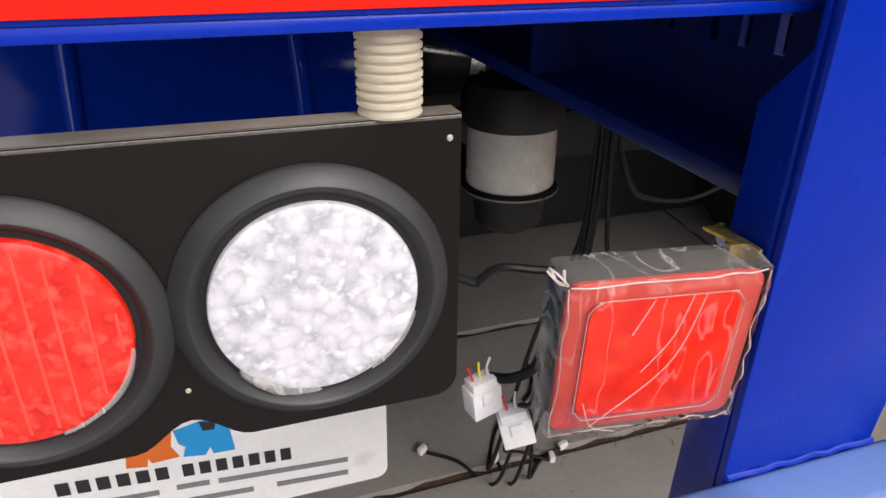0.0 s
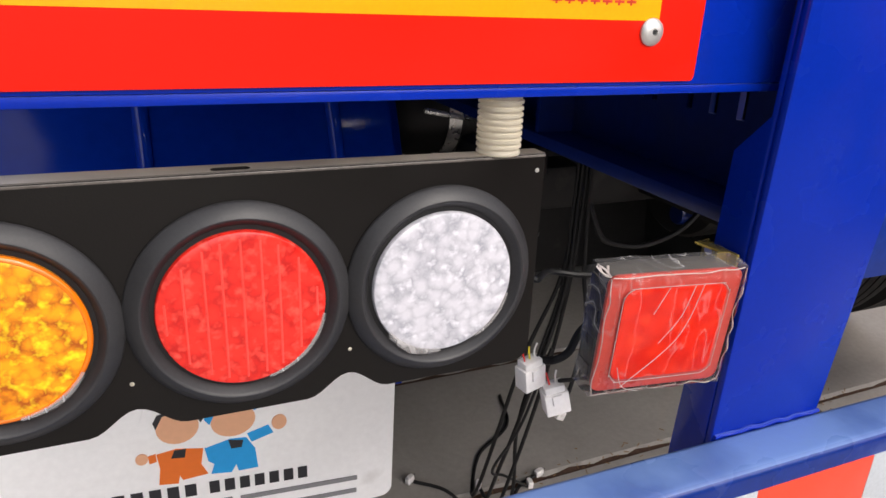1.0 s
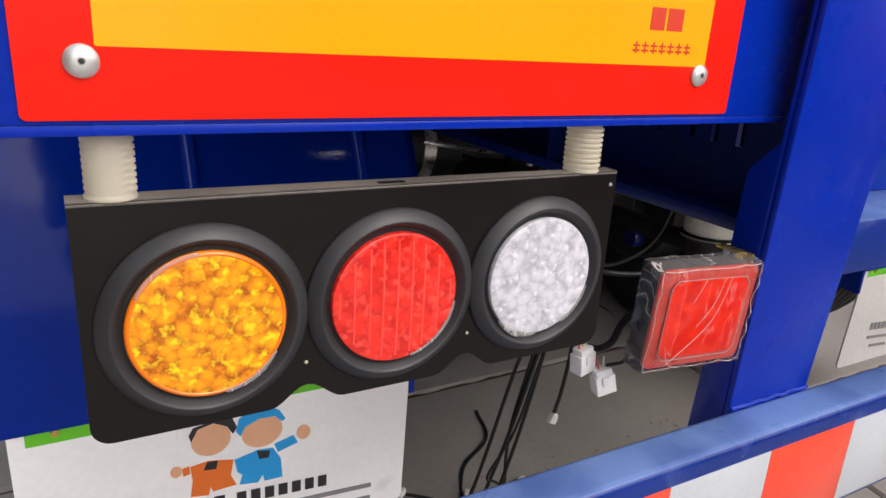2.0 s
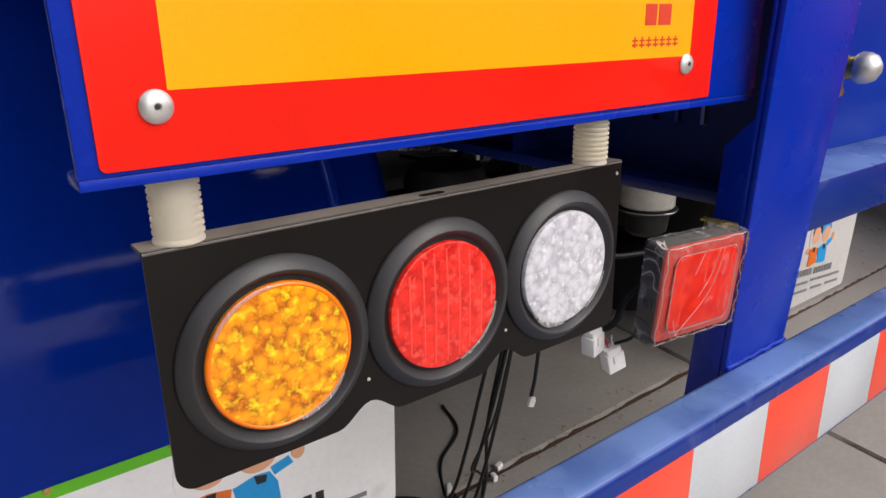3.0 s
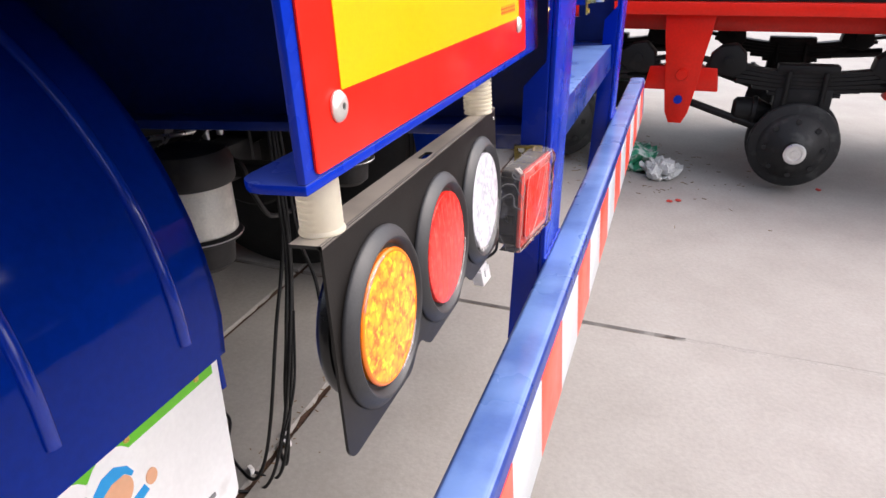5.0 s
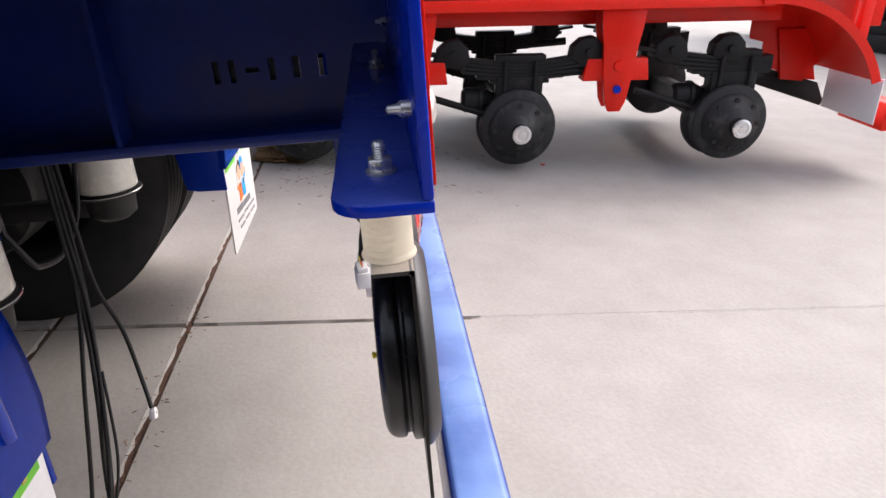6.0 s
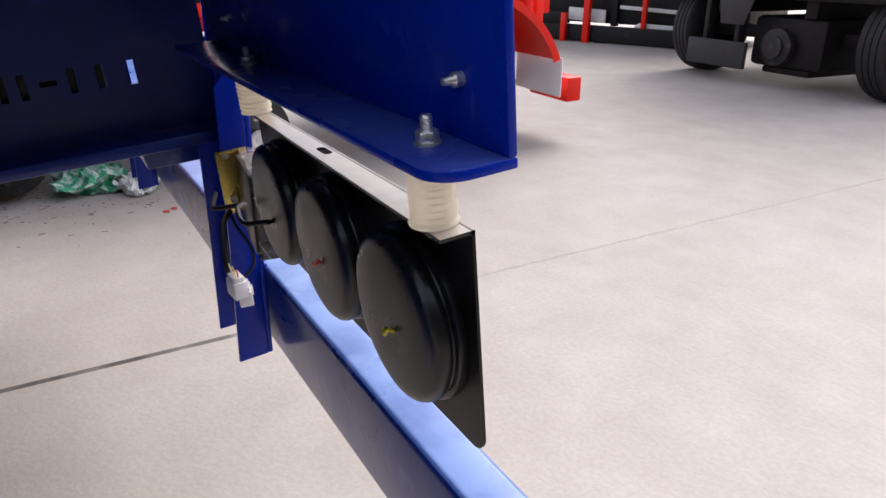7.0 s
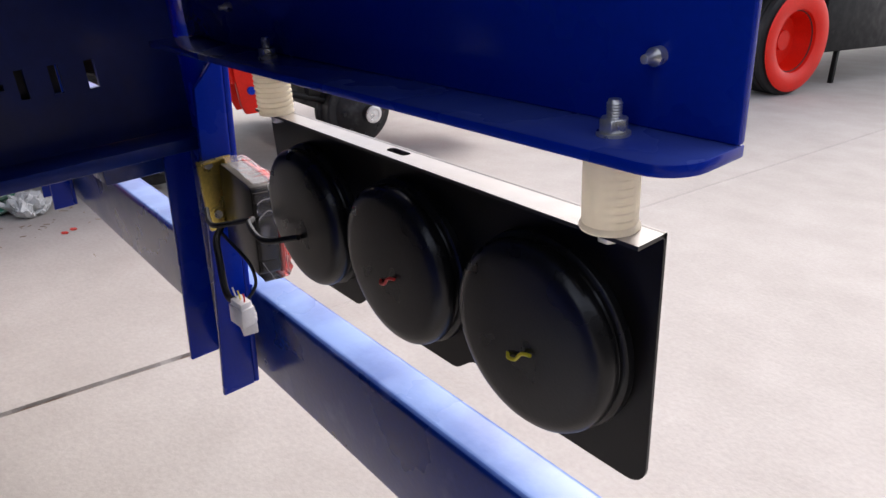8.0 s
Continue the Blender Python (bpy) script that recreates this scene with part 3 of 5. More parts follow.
def tail_post(mirror=False):
    t = thing("tail_post", (0.75, 0.02, 0.42), "blue painted steel channel post carrying the bumper", "post", "tail posts")

    def fl(x):
        return 2 * MID - x if mirror else x

    tip = 0.06 if mirror else -0.06      # the outer edge leans outwards, the whole post backwards
    lean = Matrix(((1, 0, 0, 0), (0, 1, -0.07, 0.07 * 0.57), (0, 0, 1, 0), (0, 0, 0, 1)))
    slant = lean @ Matrix(((1, 0, tip, -tip * 0.57), (0, 1, 0, 0), (0, 0, 1, 0), (0, 0, 0, 1)))
    web = [(fl(0.679 - 0.06 * (z - 0.57)), z) for z in (0.416, 1.30)] + [(fl(0.819), 1.30), (fl(0.819), 0.416)]
    part("web", moved(prism(web[::-1] if mirror else web, "y", -0.0165, -0.0085, 0.0025), lean), BLUE, t)
    bead = tube([(fl(0.681 + 0.0114 * k), -0.0175 + 0.0008 * math.sin(k * 2.1), 0.5688 + 0.0006 * math.sin(k * 3.7)) for k in range(13)], 0.0024, 8, 3)
    part("weld_bead", bead, BLUE, t, "rough blue weld bead")
    side = [(-0.0083, 0.416), (0.0370, 0.416), (0.0310, 0.60), (0.0275, 0.842), (-0.003, 0.876), (-0.003, 1.30), (-0.0083, 1.30)]
    for a, m in ((0.679, slant), (0.811, lean)):
        part("flange", moved(prism(side, "x", *sorted((fl(a), fl(a + 0.008))), 0.0012), m), BLUE, t)


tail_post()
tail_post(True)


def bumper():
    t = thing("rear_bumper", (MID, -0.04, 0.42), "blue square-tube bumper with red and white tape", "bumper")
    prof = rounded(-0.068, 0.002 - 0.0165, 0.419, 0.567, 0.009, 4)
    part("beam", prism(prof, "x", 0.075, 2 * MID - 0.075), BLUE_DUST_SHEEN, t)
    x, i = 0.0775, 0
    while x < 2 * MID - 0.16:
        part("tape", box(x, x + 0.1530, -0.0690, -0.0676, 0.4295, 0.5430, 0.0003), (TAPE_RED, TAPE_WHITE)[i % 2], t, ("red", "white")[i % 2] + " reflective tape")
        x, i = x + 0.1535, i + 1


bumper()


def frame_members():
    t = thing("rear_crossmember", (MID, 0.02, 0.71), "blue painted rear cross beam between the posts", "beam")
    x0, x1 = 0.8195, 2 * MID - 0.8195
    part("lower_rail", box(x0, x1, -0.012, 0.096, 0.709, 0.776, 0.003), BLUE_DUST_SHEEN, t)
    part("panel", box(x0, x1, 0.088, 0.095, 0.7765, 1.30, 0.001), BLUE_PANEL, t)
    for m in (False, True):
        f = (lambda v: 2 * MID - v) if m else (lambda v: v)
        b = thing("main_beam", (f(0.755), 3.0, 0.77), "blue longitudinal chassis beam of the trailer, darkened for shade", "beam", "main beams")

        def seg(a, c, *r):
            lo, hi = sorted((f(a), f(c)))
            return box(lo, hi, *r)
        part("bottom_flange", seg(0.695, 0.815, -0.010, 9.0, 0.764, 0.780, 0.002), BLUE_SHADED, b)
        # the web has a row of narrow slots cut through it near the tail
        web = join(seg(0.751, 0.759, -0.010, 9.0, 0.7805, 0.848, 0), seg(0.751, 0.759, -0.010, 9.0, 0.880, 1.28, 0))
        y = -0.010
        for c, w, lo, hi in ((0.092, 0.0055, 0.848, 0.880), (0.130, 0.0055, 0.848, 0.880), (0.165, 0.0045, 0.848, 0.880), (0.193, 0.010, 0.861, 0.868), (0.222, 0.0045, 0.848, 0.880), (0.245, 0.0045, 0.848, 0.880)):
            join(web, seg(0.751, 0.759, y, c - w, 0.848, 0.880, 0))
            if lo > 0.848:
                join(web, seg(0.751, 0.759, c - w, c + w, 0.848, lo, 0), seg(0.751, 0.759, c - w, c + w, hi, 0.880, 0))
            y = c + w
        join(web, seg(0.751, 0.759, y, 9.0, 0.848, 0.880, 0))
        part("web", web, BLUE_SHADED, b)
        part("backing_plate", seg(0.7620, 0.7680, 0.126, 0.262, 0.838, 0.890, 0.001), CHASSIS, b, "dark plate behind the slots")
        part("top_flange", seg(0.695, 0.815, -0.010, 9.0, 1.2805, 1.292, 0.002), BLUE_SHADED, b)
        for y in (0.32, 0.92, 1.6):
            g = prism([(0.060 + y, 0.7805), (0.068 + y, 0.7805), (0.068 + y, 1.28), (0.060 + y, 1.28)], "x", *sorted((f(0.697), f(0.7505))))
            part("stiffener", g, BLUE_SHADED, b)
    d = thing("deck", (MID, 4.0, 1.30), "blue trailer deck seen from below, darkened for shade", "deck")
    part("plate", box(0.0, 2 * MID, -0.02, 9.0, 1.301, 1.34, 0.002), BLUE_SHADED, d)
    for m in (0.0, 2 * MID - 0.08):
        part("side_rail", box(m, m + 0.08, 0.0, 9.0, 1.20, 1.3005, 0.003), BLUE_SHADED, d)
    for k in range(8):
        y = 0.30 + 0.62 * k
        part("cross_member", prism([(y, 1.20), (y + 0.05, 1.20), (y + 0.05, 1.206), (y + 0.006, 1.206), (y + 0.006, 1.3005), (y, 1.3005)], "x", 0.081, 2 * MID - 0.081), BLUE_SHADED, d)


frame_members()

# ---- wheels, fenders and flaps ----
WY, WZ, WR = 1.27, 0.430, 0.535


def wheel(x0, x1):
    c = ((x0 + x1) / 2, WY, WZ)
    t = thing("road_wheel", (c[0], WY, WZ - WR), "black truck tyre on a steel rim under the trailer", "wheel", "trailer wheels")
    w = (x1 - x0) / 2
    prof = [(0.30, -w * 0.78), (0.31, -w * 0.88), (0.36, -w * 0.97), (0.43, -w), (0.49, -w * 0.95), (0.515, -w * 0.86), (WR - 0.006, -w * 0.80)]
    for k in range(5):
        a = -w * 0.78 + k * w * 0.31
        prof += [(WR, a), (WR, a + w * 0.24), (WR - 0.012, a + w * 0.25), (WR - 0.012, a + w * 0.30)]
    prof += [(q[0], -q[1]) for q in reversed(prof[:7])]
    part("tyre", lathe(prof, c, "x", 64), TYRE, t)
    rim = [(0.302, -w * 0.80), (0.312, -w * 0.86), (0.295, -w * 0.82), (0.27, -w * 0.6), (0.262, 0), (0.27, w * 0.6), (0.295, w * 0.82), (0.312, w * 0.86), (0.302, w * 0.80)]
    part("rim", lathe(rim, c, "x", 48), CHASSIS, t)
    part("disc", lathe([(0.265, 0.0), (0.20, 0.02), (0.10, 0.05), (0.10, 0.08), (0, 0.08)], c, "x", 40), CHASSIS, t)


for a, b in ((-0.02, 0.26), (0.29, 0.57)):
    wheel(a, b)
    wheel(2 * MID - b, 2 * MID - a)

ax = thing("axle", (MID, WY, WZ), "black tubular trailer axle with brake drums", "axle")
part("tube", box(0.5, 2 * MID - 0.5, WY - 0.065, WY + 0.065, WZ - 0.065, WZ + 0.065, 0.02), CHASSIS, ax)
for sx, sg in ((0.585, 1), (2 * MID - 0.585, -1)):
    part("brake_drum", lathe([(0, 0), (0.20, 0), (0.21, 0.01), (0.21, 0.16), (0.195, 0.17), (0.1, 0.175), (0, 0.175)], (sx - (0.17 if sg < 0 else 0.0), WY, WZ), "x", 40), CHASSIS, ax)


def fender(mirror):
    f = (lambda v: 2 * MID - v) if mirror else (lambda v: v)
    t = thing("fender", (f(0.26), 0.60, 0.38), "glossy blue mudguard over the trailer wheel", "mudguard", "mudguards")
    cy, cz, R = 1.205, 0.466, 0.675
    arc = [(0.538, 0.391)] + [(cy + R * math.cos(radians(a)), cz + R * math.sin(radians(a))) for a in range(180, 19, -5)]
    inner = [(0.545, 0.391)] + [(cy + (R - 0.007) * math.cos(radians(a)), cz + (R - 0.007) * math.sin(radians(a))) for a in range(180, 19, -5)]
    x0, x1 = sorted((f(-0.085), f(0.575)))
    part("shell", prism(arc + inner[::-1], "x", x0, x1, 0.0), BLUE_DEEP, t)
    for e in (x0, x1 - 0.012):
        lip = [(y, z) for y, z in arc]
        lo = [(cy + (y - cy) * 0.965, cz + (z - cz) * 0.965) for y, z in arc]
        lo[0] = (0.559, 0.391)
        part("lip", prism(lip + lo[::-1], "x", e - 0.0006 if e == x0 else e + 0.0006, e + 0.012 + (0.0006 if e != x0 else -0.0006)), BLUE_DEEP, t)
    for rx in (0.208, 0.474):
        x = f(rx)
        part("rib", tube([(x, y, z) for y, z in arc[1:]], 0.0110, 18, 2), BLUE_RIB, t)
    side = [(0.5475, 0.318), (0.640, 0.322), (0.675, 0.330), (0.690, 0.46), (0.735, 0.62), (0.620, 0.70), (0.566, 0.58), (0.5475, 0.46)]
    part("side_plate", prism(side, "x", *sorted((f(0.562), f(0.5740))), 0.002), BLUE_DEEP, t)
    mud_flap(f, mirror)


FY = 0.552      # front of the mud flaps


def mud_flap(f, mirror):
    """A white sheet with a green stripe and a printed panel of plain shapes, a title and lines of bars."""
    m = thing("mud_flap", (f(0.25), FY, 0.08), "greyish white mud flap with green stripe and grey print" if mirror else "white printed mud flap with green stripe under the mudguard", "mud flap", "mud flaps")
    x0, x1 = sorted((f(-0.062), f(0.562)))
    hang = Matrix(((1, 0, 0, 0), (0, 1, -0.04, 0.04 * 0.3), (0, 0, 1, 0), (0, 0, 0, 1)))
    shift = x1 - 0.562
    if mirror:      # the far flap is a narrower, greyer sheet
        hang = hang @ Matrix(((0.8, 0, 0, 0.2 * x0), (0, 1, 0, 0), (0, 0, 1, 0), (0, 0, 0, 1)))
    white, black = (FLAP_GREYISH, INK_GREY) if mirror else (FLAP, INK)

    def put(name, bm, mat, label=""):
        return part(name, moved(bm, hang), mat, m, label)

    def flat(*pts):
        return prism([(p[0] + shift, p[1]) for p in pts], "y", FY - 0.0022, FY - 0.0002)

    def blob(cx, cz, rx, rz):
        return flat(*[(cx + rx * math.cos(radians(a)), cz + rz * math.sin(radians(a))) for a in range(0, 360, 15)])
    put("sheet", prism(rounded(x0, x1, 0.078, 0.412, 0.020), "y", FY, FY + 0.005), white)
    put("stripe", box(x0 + 0.022, x1 - 0.018, FY - 0.0012, FY - 0.0002, 0.3655, 0.3985, 0), GREEN, "bright green stripe")
    for k in range(4):
        put("fastener", lathe([(0.0065, 0), (0.0055, 0.002), (0, 0.003)], (-0.002 + 0.1675 * k + shift, FY - 0.0013, 0.381), "y", 12), ZINC)
    for cx, cz, q, back in ((0.211, 0.316, 0.056, 0.0008), (0.293, 0.312, 0.060, 0.0005)):      # the white ground of the print covers the stripe
        put("print_ground", moved(blob(cx, cz, q * 0.95, q * 1.27), Matrix.Translation((0, back, 0))), white)
    put("orange_shape", join(flat((0.177, 0.270), (0.206, 0.274), (0.245, 0.265), (0.240, 0.235), (0.249, 0.214), (0.211, 0.212), (0.207, 0.222), (0.204, 0.207), (0.176, 0.212), (0.180, 0.242)),
                             flat((0.176, 0.272), (0.165, 0.269), (0.166, 0.255), (0.1765, 0.257))), ORANGE)
    put("cyan_shape", join(flat((0.247, 0.264), (0.286, 0.273), (0.311, 0.270), (0.324, 0.245), (0.327, 0.206), (0.296, 0.207), (0.293, 0.221), (0.285, 0.207), (0.254, 0.212), (0.260, 0.230), (0.251, 0.238)),
                           flat((0.3125, 0.277), (0.346, 0.286), (0.354, 0.269), (0.319, 0.259))), CYAN)
    put("tan_shape", blob(0.211, 0.313, 0.031, 0.030), SKIN)
    put("tan_shape", blob(0.293, 0.307, 0.034, 0.030), SKIN)
    put("tan_shape", blob(0.156, 0.266, 0.009, 0.010), SKIN)
    put("tan_shape", blob(0.364, 0.287, 0.012, 0.014), SKIN)
    up = Matrix.Translation((0, -0.0006, 0))
    put("dark_shape", moved(flat((0.177, 0.328), (0.184, 0.341), (0.206, 0.345), (0.221, 0.356), (0.244, 0.348), (0.252, 0.326), (0.245, 0.315), (0.236, 0.332), (0.215, 0.343), (0.191, 0.337), (0.180, 0.316)), up), INK)
    put("cyan_cap", moved(flat((0.250, 0.318), (0.255, 0.340), (0.274, 0.354), (0.299, 0.356), (0.322, 0.341), (0.332, 0.323), (0.326, 0.319), (0.314, 0.332), (0.288, 0.333), (0.265, 0.323), (0.257, 0.307)), up), CYAN)
    put("dark_shape", moved(flat((0.203, 0.272), (0.220, 0.271), (0.217, 0.255), (0.197, 0.258)), up), INK)
    put("dark_shape", moved(flat((0.283, 0.272), (0.306, 0.266), (0.303, 0.253), (0.287, 0.254)), up), INK)

    def bar(x, z, w, h, fall=-0.07):
        return flat((x, z), (x + w, z + w * fall), (x + w, z + h + w * fall), (x, z + h))
    for xa, za, n, step in ((0.081, 0.186, 6, 0.0262), (0.249, 0.1735, 7, 0.0238)):
        for k in range(n):
            put("title_bar", bar(xa + k * step, za - 0.07 * k * step, step * 0.66, 0.0225), black)
    for xa, za, w in ((0.079, 0.157, 0.132), (0.236, 0.150, 0.047), (0.296, 0.145, 0.200), (0.110, 0.126, 0.107), (0.250, 0.119, 0.095), (0.381, 0.111, 0.114)):
        put("text_bar", bar(xa, za, w, 0.0085), INK_GREY)


fender(False)
fender(True)


# ---- square marker lamp on the post ----


def square_lamp():
    t = thing("square_lamp", (0.597, -0.005, 0.648), "square red marker lamp wrapped in clear film on a zinc bracket", "lamp")
    w, h = 0.0620, 0.0548
    turn = Matrix.Translation((0.5975, -0.0145, 0.6985)) @ Matrix.Rotation(radians(-7.0), 4, "Z") @ Matrix.Rotation(radians(4.0), 4, "X") @ Matrix.Rotation(radians(0.5), 4, "Y")

    def put(name, bm, mat, label="", par=None):
        return part(name, moved(bm, turn), mat, par or t, label)
    put("housing", prism(rounded(-w + 0.002, w - 0.002, -h + 0.002, h - 0.002, 0.008), "y", -0.0008, 0.025, 0.0015), BLACK)
    for q in (-0.040, -0.013, 0.013, 0.040):
        put("housing_rib", box(-w - 0.0002, -w + 0.0016, 0.004, 0.0235, q - 0.006, q + 0.006, 0.0006), BLACK)
    rim = prism(rounded(-w, w, -h, h, 0.009), "y", -0.006, -0.0012, 0.0015)
    put("rim", rim, RIM_RED, "dull red moulded lens rim")
    lens = put("lens", prism(rounded(-w + 0.014, w - 0.014, -h + 0.012, h - 0.012, 0.010), "y", -0.0095, -0.0062, 0.002), RED_LENS_SQ)
    # film round the lamp, crumpled along the edges
    rnd = random.Random(11)
    bm = bmesh.new()
    n = 18
    front, side = [], []
    for i in range(n + 1):
        row = []
        for j in range(n + 1):
            u, v = 2 * i / n - 1, 2 * j / n - 1
            edge = max(abs(u), abs(v))
            lift = 0.0016 * rnd.random() + (0.002 * rnd.random() if edge > 0.85 else 0)
            row.append(bm.verts.new((u * (w + 0.002) + 0.0012 * rnd.uniform(-1, 1) * (edge < 1), -0.0122 - lift + (0.006 if edge > 0.99 else 0), v * (h + 0.002) + 0.0012 * rnd.uniform(-1, 1) * (edge < 1))))
        front.append(row)
    for i in range(n):
        for j in range(n):
            bm.faces.new((front[i][j], front[i + 1][j], front[i + 1][j + 1], front[i][j + 1]))
    rimv = [front[i][0] for i in range(n)] + [front[n][j] for j in range(n)] + [front[i][n] for i in range(n, 0, -1)] + [front[0][j] for j in range(n, 0, -1)]
    prev = rimv
    for k in range(1, 4):
        ring = [bm.verts.new((v.co.x * (1.005 + 0.015 * rnd.random()), -0.006 + 0.0088 * k + 0.002 * rnd.random(), v.co.z * (1.005 + 0.02 * rnd.random()))) for v in rimv]
        m = len(ring)
        for i in range(m):
            bm.faces.new((prev[i], prev[(i + 1) % m], ring[(i + 1) % m], ring[i]))
        prev = ring
    for f in bm.faces:
        f.material_index = 1 if f.calc_center_median().y > -0.008 else 0
    film = put("film", bm, [FILM, FILM_EDGE], "crumpled clear plastic film")
    film.visible_shadow = False
    # creases and bunched edges of the film
    for pts in (((0.020, 0.047), (0.012, 0.012), (-0.002, -0.012), (-0.040, -0.046)),
                ((0.012, 0.047), (0.004, 0.018), (-0.012, -0.006)),
                ((-0.012, 0.046), (-0.022, 0.022)), ((-0.046, -0.026), (-0.038, -0.046), (-0.022, -0.052))):
        line = [(p[0], -0.0146 + 0.0006 * rnd.random(), p[1]) for p in pts]
        put("crease", tube(line, 0.00030, 5, 6), CREASE, par=film)
    for a, b in (((-w, -h), (-w, h)), ((-w, h), (w, h)), ((w, h), (w, -h)), ((w, -h), (-w, -h))):
        line = []
        for k in range(11):
            q = k / 10
            line.append((a[0] + (b[0] - a[0]) * q + rnd.uniform(-1, 1) * 0.0012, -0.0085 + rnd.uniform(-1, 1) * 0.0015, a[1] + (b[1] - a[1]) * q + rnd.uniform(-1, 1) * 0.0012))
        put("crease", tube(line, 0.0005, 5, 3), CREASE, par=film)
    edge = rounded(-w + 0.0125, w - 0.0125, -h + 0.0105, h - 0.0105, 0.012)
    edge = [(p[0], p[1]) for p in edge]
    put("crease", tube([(p[0] + rnd.uniform(-1, 1) * 0.0004, -0.0100, p[1] + rnd.uniform(-1, 1) * 0.0004) for p in edge + edge[:1]], 0.00035, 5, 2), CREASE, par=film)
    tuft = bmesh.new()
    for k in range(5):
        a = rnd.uniform(0, 6)
        join(tuft, tube([(-w, -0.006, h), (-w - 0.004 + 0.003 * math.cos(a), -0.004, h + 0.004 + 0.003 * math.sin(a)), (-w - 0.006 + 0.006 * math.cos(a), 0.002 * math.sin(a), h + 0.008)], 0.0008, 5, 4))
    put("tuft", tuft, CREASE, par=film)
    # zinc bracket on the post flange
    z = bmesh.new()
    join(z, box(0.6630, 0.6655, -0.018, 0.024, 0.668, 0.7575, 0.0008), box(0.6655, 0.6695, 0.0215, 0.024, 0.668, 0.7575, 0.0008))
    br = part("bracket_plate", z, ZINC, t, "yellow zinc-plated bracket plate")
    tab = prism([(0.657, -0.004), (0.6628, -0.010), (0.6628, 0.022), (0.652, 0.022)], "z", 0.7550, 0.7572)
    part("bracket_tab", tab, ZINC, t, "yellow zinc tab at the lamp's corner")
    part("bracket_tab", box(0.6500, 0.6628, -0.0075, -0.0050, 0.7390, 0.7572, 0.0006), ZINC, t, "yellow zinc tab at the lamp's corner")
    for zz in (0.694, 0.758):
        part("screw", hexagon((0.6590, 0.012, zz - 0.006), 0.0055, 0.004, "x"), STEEL, br)
    part("lead", tube([(0.612, 0.030, 0.690), (0.590, 0.045, 0.686), (0.567, 0.054, 0.668), (0.557, 0.058, 0.643), (0.541, 0.060, 0.636), (0.522, 0.059, 0.642)], 0.0040, 10, 8), CABLE, t, "thick black sleeved lead")
    part("lead", tube([(0.612, 0.030, 0.684), (0.576, 0.033, 0.682), (0.553, 0.026, 0.662), (0.548, 0.026, 0.637), (0.542, 0.046, 0.622)], 0.0020, 8, 8), CABLE, t)


def connector(at, size, tilt, turn, wires, label):
    """A white plug housing with coloured wires at its mouth."""
    t = thing("wire_connector", at, label, "connector", "white connectors")
    m = Matrix.Translation(at) @ Matrix.Rotation(radians(turn), 4, "Z") @ Matrix.Rotation(radians(tilt), 4, "Y")
    a, b, c = size
    body = join(box(-a, a, -b, b, -c, c * 0.55, 0.0012), box(-a * 0.82, a * 0.82, -b * 0.8, b * 0.8, c * 0.5, c, 0.001), box(-a * 0.4, a * 0.4, -b * 1.25, -b * 0.9, -c * 0.2, c * 0.5, 0.0006))
    part("housing", moved(body, m), WHITE_PLASTIC, t)
    for i, w in enumerate(wires):
        x = (i - (len(wires) - 1) / 2) * a * 0.5
        part("wire", moved(tube([(x, 0, c * 0.8), (x * 1.2, 0.001 * i, c * 1.35), (x * 1.6 + 0.001, 0.002, c * 1.8)], 0.0009, 6, 4), m), w, t)
    return t


def cable(pts, r=0.0032, label="thin black cable hanging under the trailer"):
    t = thing("cable", pts[0], label, "cable", "hanging cables")
    part("sheath", tube(pts, r, 8, 10), CABLE, t)
    return t


RED_LENS_SQ = lens_material("red_square_lens", (0.88, 0.024, 0.004), (0.70, 0.010, 0.002), 45, light=(0.95, 0.045, 0.010))
RIM_RED = material("dull_red_plastic", (0.52, 0.060, 0.045), 0.3, var=0.15, scale=30, fine=200, coat=0.3)
CREASE = material("white_film_crease", (0.50, 0.44, 0.42), 0.35, var=0.2, scale=80, fine=400)
WIRE_R = material("red_wire", (0.6, 0.02, 0.02), 0.4)
WIRE_Y = material("yellow_wire", (0.75, 0.62, 0.03), 0.4)
WIRE_W = material("white_wire", (0.7, 0.68, 0.66), 0.4)
square_lamp()
connector((0.5175, 0.058, 0.629), (0.0118, 0.0085, 0.0150), -8, 10, (WIRE_R, WIRE_Y, WIRE_W), "white plastic plug with red and yellow wires")
connector((0.5395, 0.0465, 0.605), (0.0118, 0.0085, 0.0150), -14, -12, (WIRE_R, WIRE_W), "white plastic plug hanging beside the square lamp")
for lx, wr in ((0.117, WIRE_Y), (0.259, WIRE_R)):
    t = thing("lamp_lead", (lx, 0.031, 0.752), "short coloured wire at the back of a lamp", "wire", "lamp leads")
    part("wire", tube([(lx + 0.012, 0.0300, 0.7480), (lx + 0.008, 0.0335, 0.7475), (lx + 0.001, 0.0345, 0.7500), (lx - 0.004, 0.0340, 0.7560), (lx - 0.011, 0.0330, 0.7575)], 0.0013, 6, 6), wr, t)
cable([(0.500, 0.0335, 0.735), (0.528, 0.060, 0.728), (0.560, 0.058, 0.722), (0.600, 0.045, 0.722)], 0.003, "black lamp cable behind the bracket")
cable([(0.400, 0.033, 0.745), (0.440, 0.050, 0.735), (0.480, 0.046, 0.738), (0.500, 0.0335, 0.735)], 0.003, "black lamp cable behind the bracket")

# cables that hang from the chassis to the paving


def low(y):
    """The paving's height in the trailer's frame."""
    return -0.22 + 0.09 * y + 0.004


